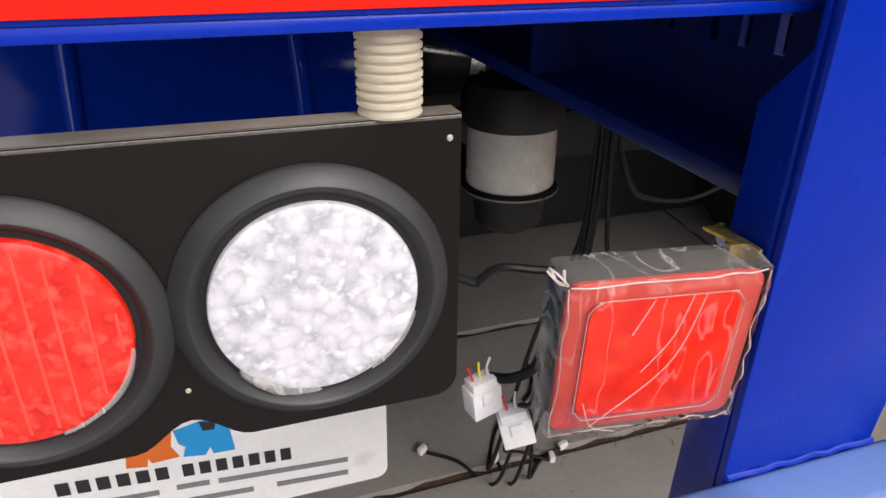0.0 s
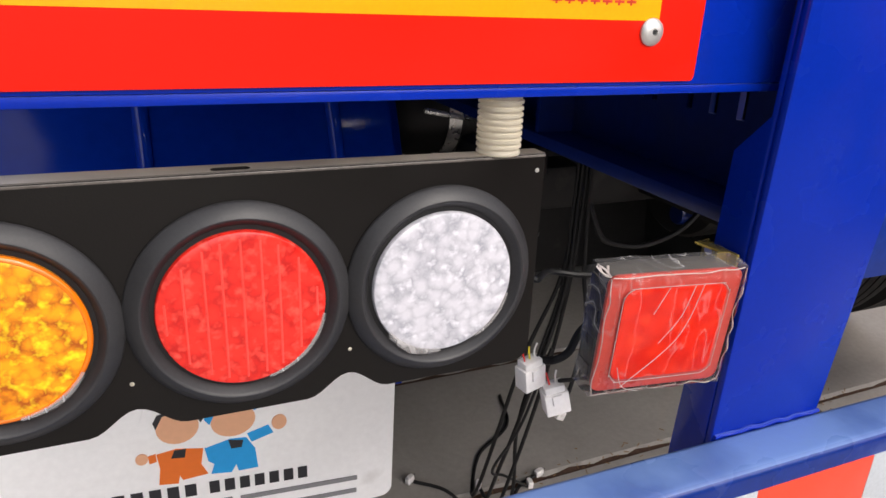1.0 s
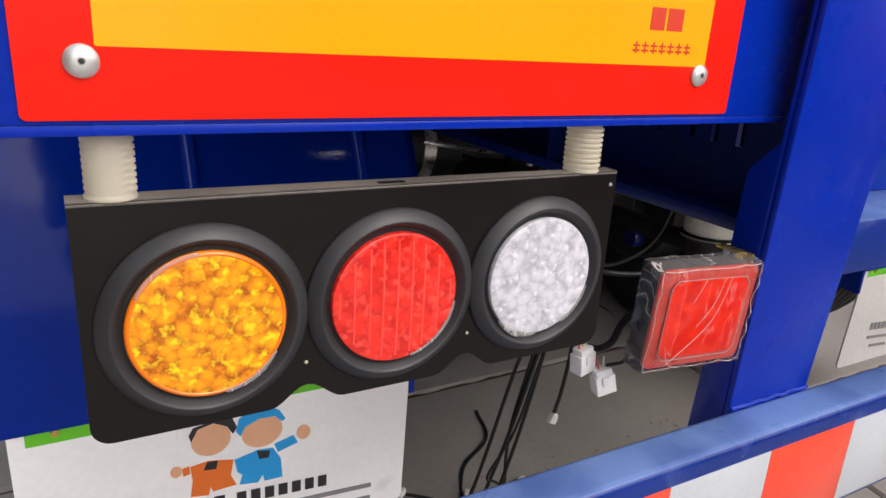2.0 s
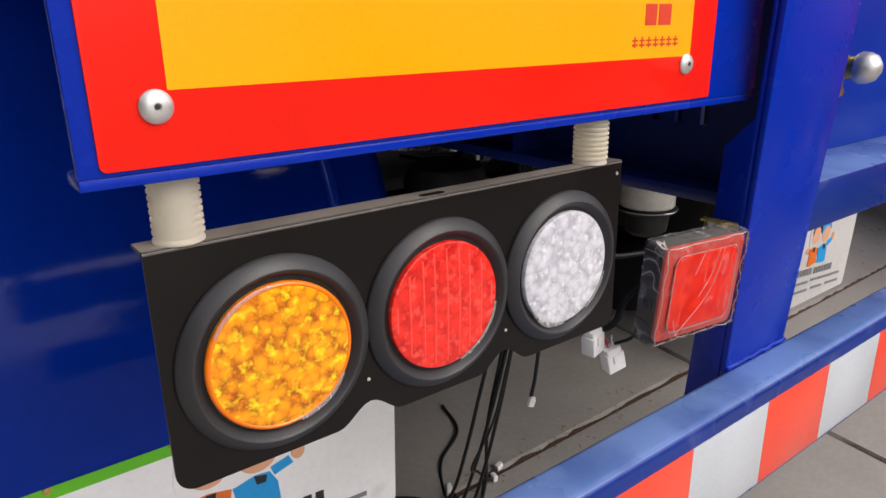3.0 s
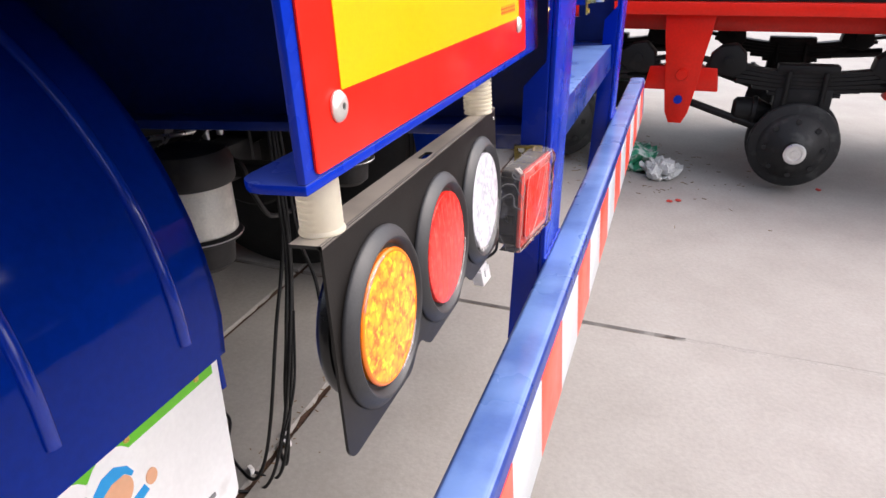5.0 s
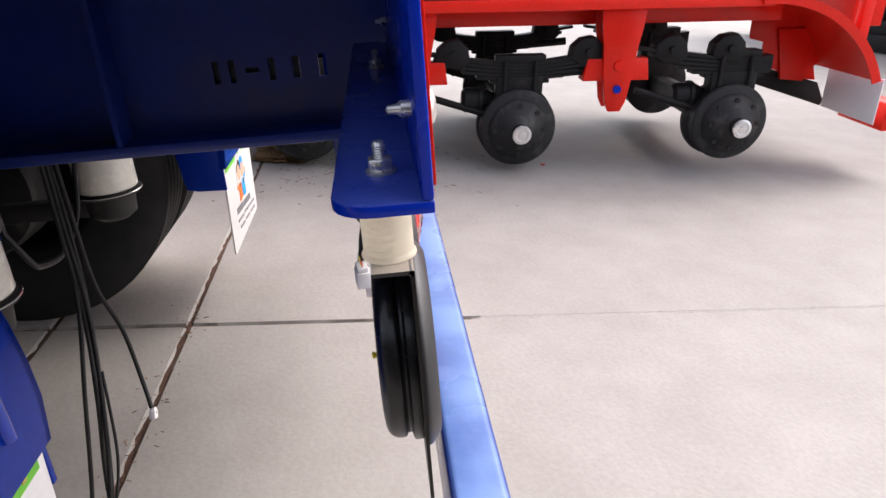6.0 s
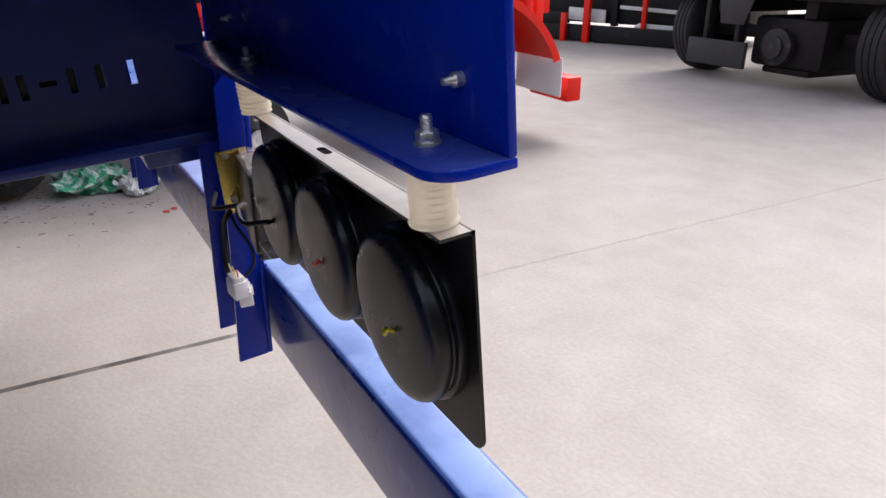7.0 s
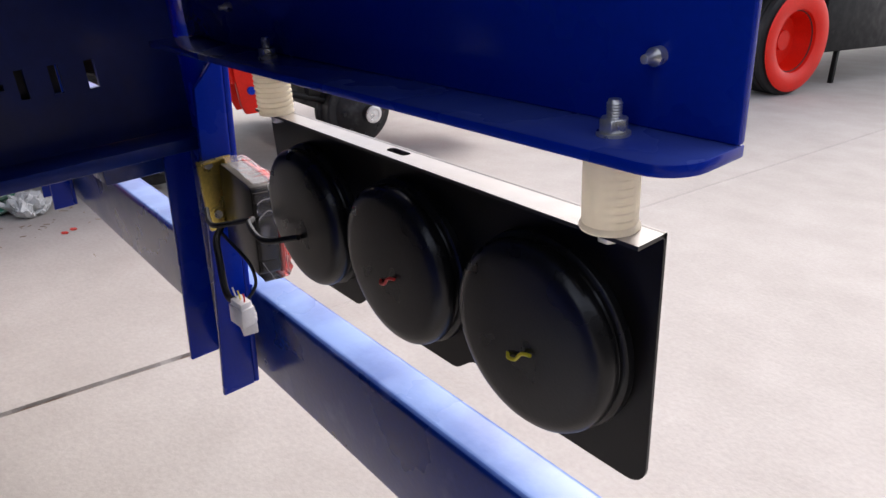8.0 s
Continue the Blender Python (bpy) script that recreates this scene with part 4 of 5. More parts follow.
for k, pts in enumerate((
    [(0.930, 0.60, 0.768), (0.931, 0.603, 0.60), (0.920, 0.600, 0.42), (0.872, 0.605, 0.22), (0.83, 0.63, 0.02), (0.82, 0.70, low(0.70)), (0.77, 0.78, low(0.78)), (0.712, 0.825, low(0.825))],
    [(0.938, 0.60, 0.768), (0.938, 0.598, 0.58), (0.928, 0.604, 0.40), (0.905, 0.62, 0.20), (0.868, 0.645, -0.02), (0.858, 0.69, low(0.69)), (0.853, 0.755, low(0.755))],
    [(0.942, 0.592, 0.768), (0.944, 0.590, 0.60), (0.952, 0.588, 0.46), (0.950, 0.560, 0.36), (0.916, 0.535, 0.26), (0.888, 0.520, 0.214)],
    [(0.925, 0.606, 0.768), (0.926, 0.609, 0.58), (0.918, 0.608, 0.42), (0.878, 0.61, 0.26), (0.862, 0.63, 0.10), (0.885, 0.66, -0.06), (0.90, 0.69, low(0.69) + 0.005), (0.95, 0.735, low(0.735)), (1.005, 0.752, low(0.752))],
    [(0.934, 0.610, 0.768), (0.933, 0.609, 0.60), (0.915, 0.612, 0.44), (0.856, 0.62, 0.28), (0.820, 0.65, 0.06), (0.812, 0.69, -0.08), (0.83, 0.75, low(0.75)), (0.90, 0.86, low(0.86)), (1.02, 0.94, low(0.94)), (1.06, 1.06, low(1.06))],
    [(0.905, 0.60, 0.30), (0.845, 0.59, 0.14), (0.80, 0.61, 0.03), (0.86, 0.66, -0.04), (0.965, 0.726, low(0.726))],
)):
    cable(pts, 0.0042 if k < 5 else 0.003)
for at, tl, tn in (((0.887, 0.519, 0.204), 25, 0), ((0.704, 0.829, low(0.829) + 0.006), 80, 30), ((0.852, 0.763, low(0.763) + 0.006), 85, 60), ((1.012, 0.753, low(0.753) + 0.006), 80, 10), ((0.972, 0.729, low(0.729) + 0.006), 86, 80)):
    connector(at, (0.0085, 0.006, 0.011), tl, tn, (CABLE,), "small white plug at the end of a black cable")

# ---- brake chambers, springs and more running gear ----


BAND_WHITE = material("cream_white_paint", (0.90, 0.86, 0.75), 0.25, var=0.12, scale=25, fine=200, coat=0.4)


def brake_chamber(x, y, z):
    t = thing("brake_chamber", (x, y, z), "white-banded brake chamber with black clamp rings", "brake chamber", "brake chambers")
    part("band", lathe([(0, -0.004), (0.075, -0.004), (0.078, 0.0), (0.078, 0.098), (0.074, 0.104), (0, 0.104)], (x, y, z), "z", 40), BAND_WHITE, t, "cream white cylinder band")
    part("clamp", lathe([(0.060, -0.022), (0.080, -0.020), (0.086, -0.014), (0.086, -0.008), (0.080, -0.0042), (0.060, -0.0042)], (x, y, z), "z", 40), CHASSIS, t)
    part("clamp_edge", lathe([(0.0862, -0.0125), (0.0872, -0.0110), (0.0862, -0.0095)], (x, y, z), "z", 40), STEEL, t)
    part("cap", lathe([(0.0, 0.1045), (0.085, 0.1045), (0.090, 0.112), (0.090, 0.150), (0.080, 0.175), (0.050, 0.186), (0, 0.188)], (x, y, z), "z", 40), CHASSIS, t)
    part("pot", lathe([(0.0, -0.0225), (0.066, -0.0225), (0.060, -0.075), (0.040, -0.090), (0, -0.092)], (x, y, z), "z", 36), CHASSIS, t)
    ay = WY if y < 1.5 else WY + 1.31
    part("carrier", box(x - 0.03, x + 0.03, y + 0.055, ay - 0.06, z - 0.075, z - 0.03, 0.004), CHASSIS, t)
    part("hose", tube([(x + 0.03, y, z + 0.185), (x + 0.04, y - 0.03, z + 0.24), (x + 0.02, y + 0.1, z + 0.27)], 0.008, 8, 6), CABLE, t)


for bx, by, bz in ((0.849, 0.760, 0.509), (1.594, 0.775, 0.472), (0.856, 2.10, 0.486), (1.594, 2.10, 0.480)):
    brake_chamber(bx, by, bz)


def leaf_spring(x, y):
    t = thing("leaf_spring", (x, y, 0.50), "black leaf spring pack on the trailer axle", "spring", "leaf springs")
    for k in range(5):
        L = 0.375 - 0.06 * k
        pts = [(y - L, 0.560 - 0.013 * k), (y, 0.515 - 0.013 * k), (y + L, 0.560 - 0.013 * k)]
        out = [(p.x, p.y) for p in glide([(a, b, 0) for a, b in pts], 6)]
        part("leaf", prism(out + [(a, b - 0.011) for a, b in reversed(out)], "x", x - 0.04, x + 0.04), CHASSIS, t)
    for dy in (-0.06, 0.06):
        part("clamp", tube([(x - 0.05, y + dy, 0.36), (x - 0.05, y + dy, 0.55), (x + 0.05, y + dy, 0.55), (x + 0.05, y + dy, 0.36)], 0.010, 8, 1, True), CHASSIS, t)


for sx in (0.755, 2 * MID - 0.755):
    leaf_spring(sx, WY)
    leaf_spring(sx, WY + 1.31)
    for hy in (WY + 0.65,):
        h = thing("spring_hanger", (sx, hy, 0.50), "blue spring hanger under the main beam, darkened for shade", "hanger", "spring hangers")
        for dx in (-0.055, 0.047):
            part("cheek", prism([(hy - 0.09, 0.767), (hy + 0.09, 0.767), (hy + 0.04, 0.48), (hy - 0.04, 0.48)], "x", sx + dx, sx + dx + 0.008, 0.001), BLUE_SHADED, h)
        part("pin", lathe([(0, -0.07), (0.02, -0.07), (0.02, 0.07), (0, 0.07)], (sx, hy, 0.54), "x", 16), STEEL, h)
HOSE = material("dark_air_hose", (0.014, 0.014, 0.0145), 0.5, var=0.2, scale=40, fine=300)
ah = thing("air_hose", (1.40, 0.78, 0.50), "dark grey air hose looping to the brake chamber", "hose")
part("hose", tube([(1.53, 0.79, 0.672), (1.49, 0.775, 0.665), (1.437, 0.78, 0.561), (1.397, 0.78, 0.482), (1.337, 0.78, 0.436), (1.243, 0.78, 0.414), (1.156, 0.78, 0.430), (1.121, 0.78, 0.455), (1.10, 0.80, 0.52), (1.10, 0.86, 0.60), (1.10, 1.30, 0.60)], 0.0065, 8, 8), HOSE, ah)
ap = thing("air_pipe", (0.86, 0.80, 0.71), "pale metal air pipe with two fittings under the frame", "pipe")
part("pipe", tube([(0.70, 0.80, 0.737), (0.771, 0.80, 0.724), (0.86, 0.80, 0.711), (0.967, 0.80, 0.700), (1.02, 0.80, 0.694)], 0.0055, 8, 6), STEEL, ap)
for px in (0.972, 1.024):
    part("fitting", lathe([(0, -0.025), (0.008, -0.025), (0.008, 0.012), (0.011, 0.013), (0.011, 0.024), (0.008, 0.025), (0.008, 0.066), (0, 0.066)], (px, 0.80, 0.700), "z", 14), STEEL, ap)
for bx, sg in ((1.768, 1), (2 * MID - 1.768, -1)):
    part("brake_boss", lathe([(0, -0.03), (0.030, -0.03), (0.034, -0.02), (0.034, 0.03), (0, 0.03)], (bx, 1.22, 0.307), "x", 20), BLUE_SHADED, ax, "blue painted brake boss")
# second axle and its wheels
ax2 = thing("axle", (MID, WY + 1.31, WZ), "black tubular trailer axle further under the deck", "axle")
part("tube", box(0.5, 2 * MID - 0.5, WY + 1.245, WY + 1.375, WZ - 0.065, WZ + 0.065, 0.02), CHASSIS, ax2)
for w in [o for o in scene.objects if o.name.startswith("road_wheel")]:
    copy_thing(w, TILT @ Matrix.Translation(ORIGIN[w.name] + Vector((0, 1.31, 0))))
tank = thing("air_tank", (MID, 1.48, 0.62), "black steel air tank slung under the trailer", "tank")
part("shell", lathe([(0, -0.46), (0.08, -0.45), (0.125, -0.40), (0.13, -0.36), (0.13, 0.36), (0.125, 0.40), (0.08, 0.45), (0, 0.46)], (MID, 1.48, 0.62), "x", 36), CHASSIS, tank)
for dx in (-0.25, 0.25):
    part("strap", lathe([(0.131, -0.02), (0.134, -0.02), (0.134, 0.02), (0.131, 0.02)], (MID + dx, 1.48, 0.62), "x", 36), STEEL, tank)
    part("strap_hanger", box(MID + dx - 0.02, MID + dx + 0.02, 1.477, 1.483, 0.756, 1.20, 0.001), CHASSIS, tank)
tray = thing("storage_box", (MID, 2.1, 0.2), "black storage box slung under the chassis", "box")
part("body", box(0.578, 2 * MID - 0.38, 1.62, 1.76, -0.03, 0.763, 0.02), CHASSIS, tray)
part("lid", box(0.60, 2 * MID - 0.60, 1.612, 1.6195, 0.60, 0.760, 0.003), CHASSIS, tray)
cm = thing("chassis_crossmember", (MID, 1.6, 0.85), "blue cross member between the main beams, darkened for shade", "beam", "chassis cross members")
part("web", box(0.7595, 2 * MID - 0.7595, 0.560, 0.568, 0.80, 1.15, 0.001), BLUE_SHADED, cm)
part("flange", box(0.7595, 2 * MID - 0.7595, 0.5685, 0.62, 0.80, 0.808, 0.001), BLUE_SHADED, cm)
# eye bolts with washers on the rear panel
for bx in (0.982, 2 * MID - 0.982):
    t = thing("panel_bolt", (bx, 0.060, 0.911), "zinc strap and domed bolt standing off the rear panel", "bolt", "panel bolts")
    part("block", box(bx - 0.010, bx + 0.010, 0.0385, 0.0875, 0.893, 0.929, 0.002), BLUE_PANEL, t)
    strap = part("strap", prism(rounded(bx - 0.012, bx + 0.012, 0.868, 0.954, 0.011), "y", 0.0345, 0.0380, 0.001), ZINC, t, "yellow zinc strap")
    for z in (0.878, 0.944):
        part("screw", hexagon((bx, 0.0344, z), 0.0065, 0.005, "y"), ZINC, strap)
    part("neck", lathe([(0.0, 0.0), (0.0165, 0.0), (0.0165, 0.004), (0.0150, 0.006), (0.0150, 0.020), (0.0, 0.020)], (bx, 0.0340, 0.911), "y", 28), ZINC, t)
    if bx < MID:
        part("head", lathe([(0.0, 0.0), (0.0195, 0.0), (0.0215, 0.004), (0.0210, 0.013), (0.0170, 0.022), (0.0090, 0.0275), (0.0, 0.029)], (bx, 0.0138, 0.911), "y", 32), ALU, t)
    else:
        part("nut", hexagon((bx, 0.0138, 0.911), 0.0150, 0.020, "y"), STEEL, t)

# ---- litter on the paving ----
GREEN_NET = material("green_fabric", (0.05, 0.36, 0.20), 0.8, var=0.4, scale=30, fine=200, bump=0.002, stain=(0.62, 0.70, 0.64), stain_at=0.46, stain_scale=18)
WHITE_BAG = material("white_plastic_bag", (0.62, 0.62, 0.60), 0.5, var=0.2, scale=30, fine=120, bump=0.002)
BROWN = material("brown_straw", (0.22, 0.13, 0.06), 0.9, var=0.4, scale=30, fine=150)
DULL_RED = material("red_scrap", (0.5, 0.04, 0.03), 0.6, var=0.2)


def crumple(name, at, r, h, mat, label, seed, category="litter"):
    """A low crumpled heap of cloth or film."""
    bm = bmesh.new()
    bmesh.ops.create_icosphere(bm, subdivisions=4, radius=1)
    for v in bm.verts:
        q = v.co.copy()
        n1 = noise.noise(q * 1.6 + Vector((seed, 0, 0)))
        n2 = noise.noise(q * 5.0 + Vector((0, seed, 0)))
        k = 1 + 0.55 * n1 + 0.30 * n2
        v.co = Vector((q.x * r * k, q.y * r * 0.8 * k, max(0.0, (q.z * 0.6 + 0.4 + 0.5 * n2) * h)))
    t = thing(name, at, label, category)
    part("folds", moved(bm, Matrix.Translation(at)), mat, t)


BASE[0] = Matrix.Identity(4)
crumple("green_cloth", (4.05, 0.09, FLOOR), 0.24, 0.11, GREEN_NET, "crumpled green and white woven cloth on paving", 3.1, "cloth")
crumple("plastic_bag", (3.85, -0.13, FLOOR), 0.12, 0.09, WHITE_BAG, "crumpled white plastic bag on paving", 7.7, "bag")
crumple("straw_heap", (4.20, 0.62, FLOOR), 0.24, 0.06, BROWN, "low heap of brown straw and dirt", 1.3, "litter")
for x, y in ((3.40, -0.20), (3.43, -0.245), (3.93, -1.0)):
    crumple("red_scrap", (x, y, FLOOR), 0.018, 0.005, DULL_RED, "small flat scrap of red paper on paving", x, "litter")
straw = bmesh.new()
rnd = random.Random(2)
for k in range(420):
    a = rnd.random()
    x, y = rnd.gauss(4.0, 0.35), rnd.gauss(0.30, 0.45)
    if k < 90:
        x = rnd.uniform(0.8, 2.1)
        y = rnd.gauss(0.716 + 0.015 * x, 0.03)
    an, L = rnd.uniform(0, 6.28), rnd.uniform(0.006, 0.03) * (0.5 if k < 90 else 1)
    join(straw, tube([(x, y, FLOOR + 0.002), (x + L * math.cos(an), y + L * math.sin(an), FLOOR + 0.004)], 0.0012, 4, 1))
ob = part("loose_straw", straw, BROWN)
tagged(ob, "thin scatter of brown straw bits on the paving", "straw", kind="stuff")

# ---- red trailer across the yard ----
# its middle hub is the origin; s runs towards its tail, which stands a little high, d away from the blue trailer
RM = Matrix(((-0.060, 0.9982, 0, 3.634), (-0.9982, -0.060, 0, -0.785), (0.044, 0, 1, 0), (0, 0, 0, 1)))


def rput(name, bm, mat, t, label=""):
    return part(name, moved(bm, RM), mat, t, label)


def rat(s, d, z):
    return RM @ Vector((s, d, z))


def red_trailer():
    t = thing("red_trailer", rat(-2.0, 0.9, 0.0), "long red semi-trailer standing on bare axles", "trailer")
    # the side rail ends over a curved mudguard, whose hollow side shows
    rput("side_rail", box(-9.0, 1.42, 0.12, 0.20, 0.942, 1.008, 0.004), RED_PAINT, t)
    rput("web", box(-9.0, 1.60, 0.385, 0.400, 0.840, 0.9415, 0.002), RED_PAINT, t)
    cs, cz, R = 1.396, 0.205, 0.800
    turn = range(-4, 72, 4)

    def arc(r):
        return [(cs + r * math.sin(radians(a)), cz + r * math.cos(radians(a))) for a in turn]
    rput("mudguard", prism(arc(R) + arc(R - 0.012)[::-1], "y", 0.115, 0.80), RED_PAINT, t)
    rput("mudguard_lip", prism(arc(R + 0.002) + arc(R - 0.050)[::-1], "y", 0.103, 0.1145), RED_PAINT, t)
    rput("mudguard_lip", prism(arc(R + 0.002) + arc(R - 0.050)[::-1], "y", 0.8005, 0.812), RED_PAINT, t)
    rput("guard_panel", prism([(1.60, 0.895), (1.90, 0.890), (2.15, 0.76), (2.30, 0.61), (2.35, 0.450), (2.08, 0.530), (2.12, 0.405), (2.00, 0.415), (1.80, 0.485), (1.713, 0.515), (1.71, 0.665), (1.61, 0.690)], "y", 0.7650, 0.7750, 0.001), RED_PAINT, t)
    rput("rear_hanger", prism([(1.785, 0.75), (2.00, 0.75), (2.02, 0.405), (1.86, 0.42)], "y", 0.735, 0.7645, 0.003), RED_PAINT, t)
    rput("guard_stay", prism([(1.60, 0.50), (1.75, 0.495), (2.15, 0.385), (2.22, 0.255), (2.20, 0.225), (1.648, 0.405)], "y", 0.7755, 0.810, 0.004), SPRING_BLACK, t)
    rput("far_web", prism([(-9.0, 0.84), (1.6, 0.84), (1.6, 1.0), (-9.0, 1.0)], "y", 1.75, 1.77), RED_PAINT, t)
    rput("bed_side", box(-9.0, 1.75, 0.10, 0.18, 1.125, 1.50, 0.004), RED_PAINT, t)
    rput("bed", box(-9.0, 1.75, 0.19, 2.3, 1.10, 1.16, 0.004), CHASSIS, t)
    rput("recess", box(-9.0, 1.70, 0.215, 0.25, 1.0085, 1.0995, 0.002), CHASSIS, t)
    for s in (-3.6, -0.715, 1.3):
        rput("reflector", box(s, s + 0.105, 0.2085, 0.2145, 1.018, 1.094, 0.001), WHITE_PLASTIC, t, "white frame of a side reflector")
        rput("reflector", box(s + 0.004, s + 0.101, 0.2050, 0.2083, 1.021, 1.064, 0.001), YELLOW_SHEET, t, "amber face of a side reflector")
    for s in (-4.50, -3.20, -1.92, -0.632, 0.575):
        hang = [(s - 0.130, 0.9395), (s + 0.130, 0.9395), (s + 0.120, 0.84), (s + 0.100, 0.72), (s + 0.088, 0.58), (s + 0.062, 0.41), (s + 0.035, 0.352), (s - 0.035, 0.352), (s - 0.062, 0.41), (s - 0.088, 0.58), (s - 0.100, 0.72), (s - 0.120, 0.84)]
        h = rput("hanger", prism(hang, "y", 0.170, 0.2045, 0.002), RED_PAINT, t)
        rput("hanger_back", prism(hang, "y", 0.335, 0.350, 0.002), RED_PAINT, t)
        rput("boss", prism([(s - 0.20, 0.53), (s + 0.20, 0.53), (s + 0.18, 0.66), (s - 0.18, 0.66)], "y", 0.206, 0.33, 0.006), RED_PAINT, t)
        rput("pin", lathe([(0, 0), (0.024, 0), (0.024, 0.02), (0, 0.022)], (s, 0.1695, 0.487), "y", 12), BLUE, h, "blue pin end")
        rput("pin", lathe([(0, 0), (0.034, 0), (0.030, 0.016), (0, 0.018)], (s, 0.1695, 0.623), "y", 14), RED_PAINT, h)
    for s in (-3.85, -2.56, -1.28, 0.0, 1.30):
        HZ = 0.336 if s < -1.0 else 0.266      # the forward axles ride higher on the pitched frame
        for d in (0.27, 1.65):
            for k in range(6):
                L = 0.60 - 0.085 * k
                z = 0.645 - 0.021 * k
                R2 = min(L, 0.60 if s < 1 else 0.22)
                out = [(p.x, p.y) for p in glide([(s - L, z + 0.075 * (L / 0.6) ** 2, 0), (s, z, 0), (s + R2, z + 0.075 * (R2 / 0.6) ** 2, 0)], 5)]
                rput("leaf", prism(out + [(a, b - 0.0195) for a, b in reversed(out)], "y", d - 0.05, d + 0.05), SPRING_BLACK, t)
            for ds in (-0.09, 0.09):
                rput("u_bolt", tube([(s + ds, d - 0.062, 0.16), (s + ds, d - 0.062, 0.653), (s + ds, d + 0.062, 0.653), (s + ds, d + 0.062, 0.16)], 0.014, 8, 1, True), SPRING_BLACK, t)
            rput("spring_seat", box(s - 0.14, s + 0.14, d - 0.058, d + 0.058, HZ + 0.075, 0.569, 0.01), SPRING_BLACK, t)
            rput("brake_pot", lathe([(0, 0), (0.055, 0.0), (0.075, 0.02), (0.075, 0.10), (0.085, 0.105), (0.085, 0.125), (0.070, 0.14), (0.040, 0.20), (0, 0.20)], (s - 0.34, d + 0.05, HZ + 0.15), "x", 24), SPRING_BLACK, t)
            rput("saddle", box(s - 0.15, s + 0.15, d - 0.055, d + 0.055, 0.6415, 0.690, 0.010), SPRING_BLACK, t)
            rput("rod", tube([(s - 0.58, d, 0.46), (s - 0.06, d, HZ + 0.03)], 0.022, 10, 1), SPRING_BLACK, t)
            rput("rod", tube([(s + 0.10, d, 0.57), (s + (0.56 if s < 1 else 0.20), d, 0.60)], 0.030, 10, 1), SPRING_BLACK, t)
            for ds in (-0.40, 0.40 if s < 1 else -0.05):
                rput("spring_end", prism([(s + ds - 0.11, 0.665), (s + ds - 0.05, 0.625), (s + ds + 0.05, 0.610), (s + ds + 0.10, 0.655), (s + ds + 0.085, 0.735), (s + ds + 0.03, 0.790), (s + ds - 0.05, 0.775), (s + ds - 0.10, 0.730)], "y", d - 0.06, d + 0.06, 0.016), SPRING_BLACK, t)
                rput("eye_bolt", lathe([(0, 0), (0.024, 0), (0.024, 0.03), (0, 0.03)], (s + ds, d - 0.059, 0.70), "y", 12), SPRING_BLACK, t)
        rput("axle", box(s - 0.07, s + 0.07, 0.16, 1.80, HZ - 0.07, HZ + 0.07, 0.02), CHASSIS, t)
        for d, sg in ((0.0, 1), (1.92, -1)):
            prof = [(0, 0.0), (0.046, 0.0), (0.054, 0.006), (0.054, 0.05), (0.100, 0.07), (0.120, 0.10), (0.165, 0.13), (0.180, 0.16), (0.222, 0.17), (0.230, 0.18), (0.230, 0.20), (0.222, 0.215),
                    (0.222, 0.30), (0.238, 0.31), (0.240, 0.35), (0.22, 0.36), (0.0, 0.36)]
            dr = rput("drum", moved(lathe([(r, -h * sg) for r, h in prof], (0, 0, 0), "y", 40), Matrix.Translation((s, d, HZ))), DRUM, t)
            if d == 0.0:
                rput("hub_cap", lathe([(0.055, 0.0), (0.055, 0.009), (0.047, 0.012), (0.036, 0.012), (0.033, 0.006), (0.020, 0.006), (0.017, 0.011), (0, 0.012)], (s, 0.0, HZ), "y", 28), HUB_ALU, dr, "bright aluminium hub cap")
                for k in range(8):
                    a = radians(45 * k)
                    rput("stud", lathe([(0.0, 0.0), (0.014, 0.0), (0.014, 0.03), (0, 0.03)], (s + 0.145 * math.cos(a), 0.135, HZ + 0.145 * math.sin(a)), "y", 8), DRUM, dr)
    f = thing("red_tail_flap", rat(2.19, 0.45, 0.25), "white mud flap at the red trailer's tail", "mud flap")
    rput("sheet", box(2.157, 2.163, 0.105, 0.69, 0.240, 0.512, 0.001), FLAP, f)
    rput("stay", box(2.1635, 2.175, 0.12, 0.68, 0.490, 0.510, 0.001), CHASSIS, f)
    rput("stay", tube([(2.17, 0.25, 0.508), (2.135, 0.25, 0.54)], 0.010, 8, 1), CHASSIS, f)
    e = thing("red_tail_bumper", rat(2.35, 0.4, 0.25), "red bumper end at the red trailer's tail", "bumper")
    rput("beam", box(2.245, 2.365, 0.14, 0.62, 0.19, 0.36, 0.006), RED_PAINT, e)
    rput("tail_beam", box(2.32, 2.53, 0.83, 2.2, 0.745, 1.60, 0.006), RED_PAINT, e)
    rput("strut", box(2.178, 2.2445, 0.50, 0.57, 0.23, 1.0995, 0.004), RED_PAINT, e)


DRUM = material("dark_drum_paint", (0.013, 0.013, 0.0135), 0.6, var=0.35, scale=14, fine=90, bump=0.0005, stain=(0.042, 0.042, 0.040), stain_at=0.55, stain_scale=12)
HUB_ALU = material("hub_aluminium", (0.75, 0.75, 0.74), 0.3, metal=0.8, var=0.1)
red_trailer()

# ---- dark vehicle and parked chassis further off ----


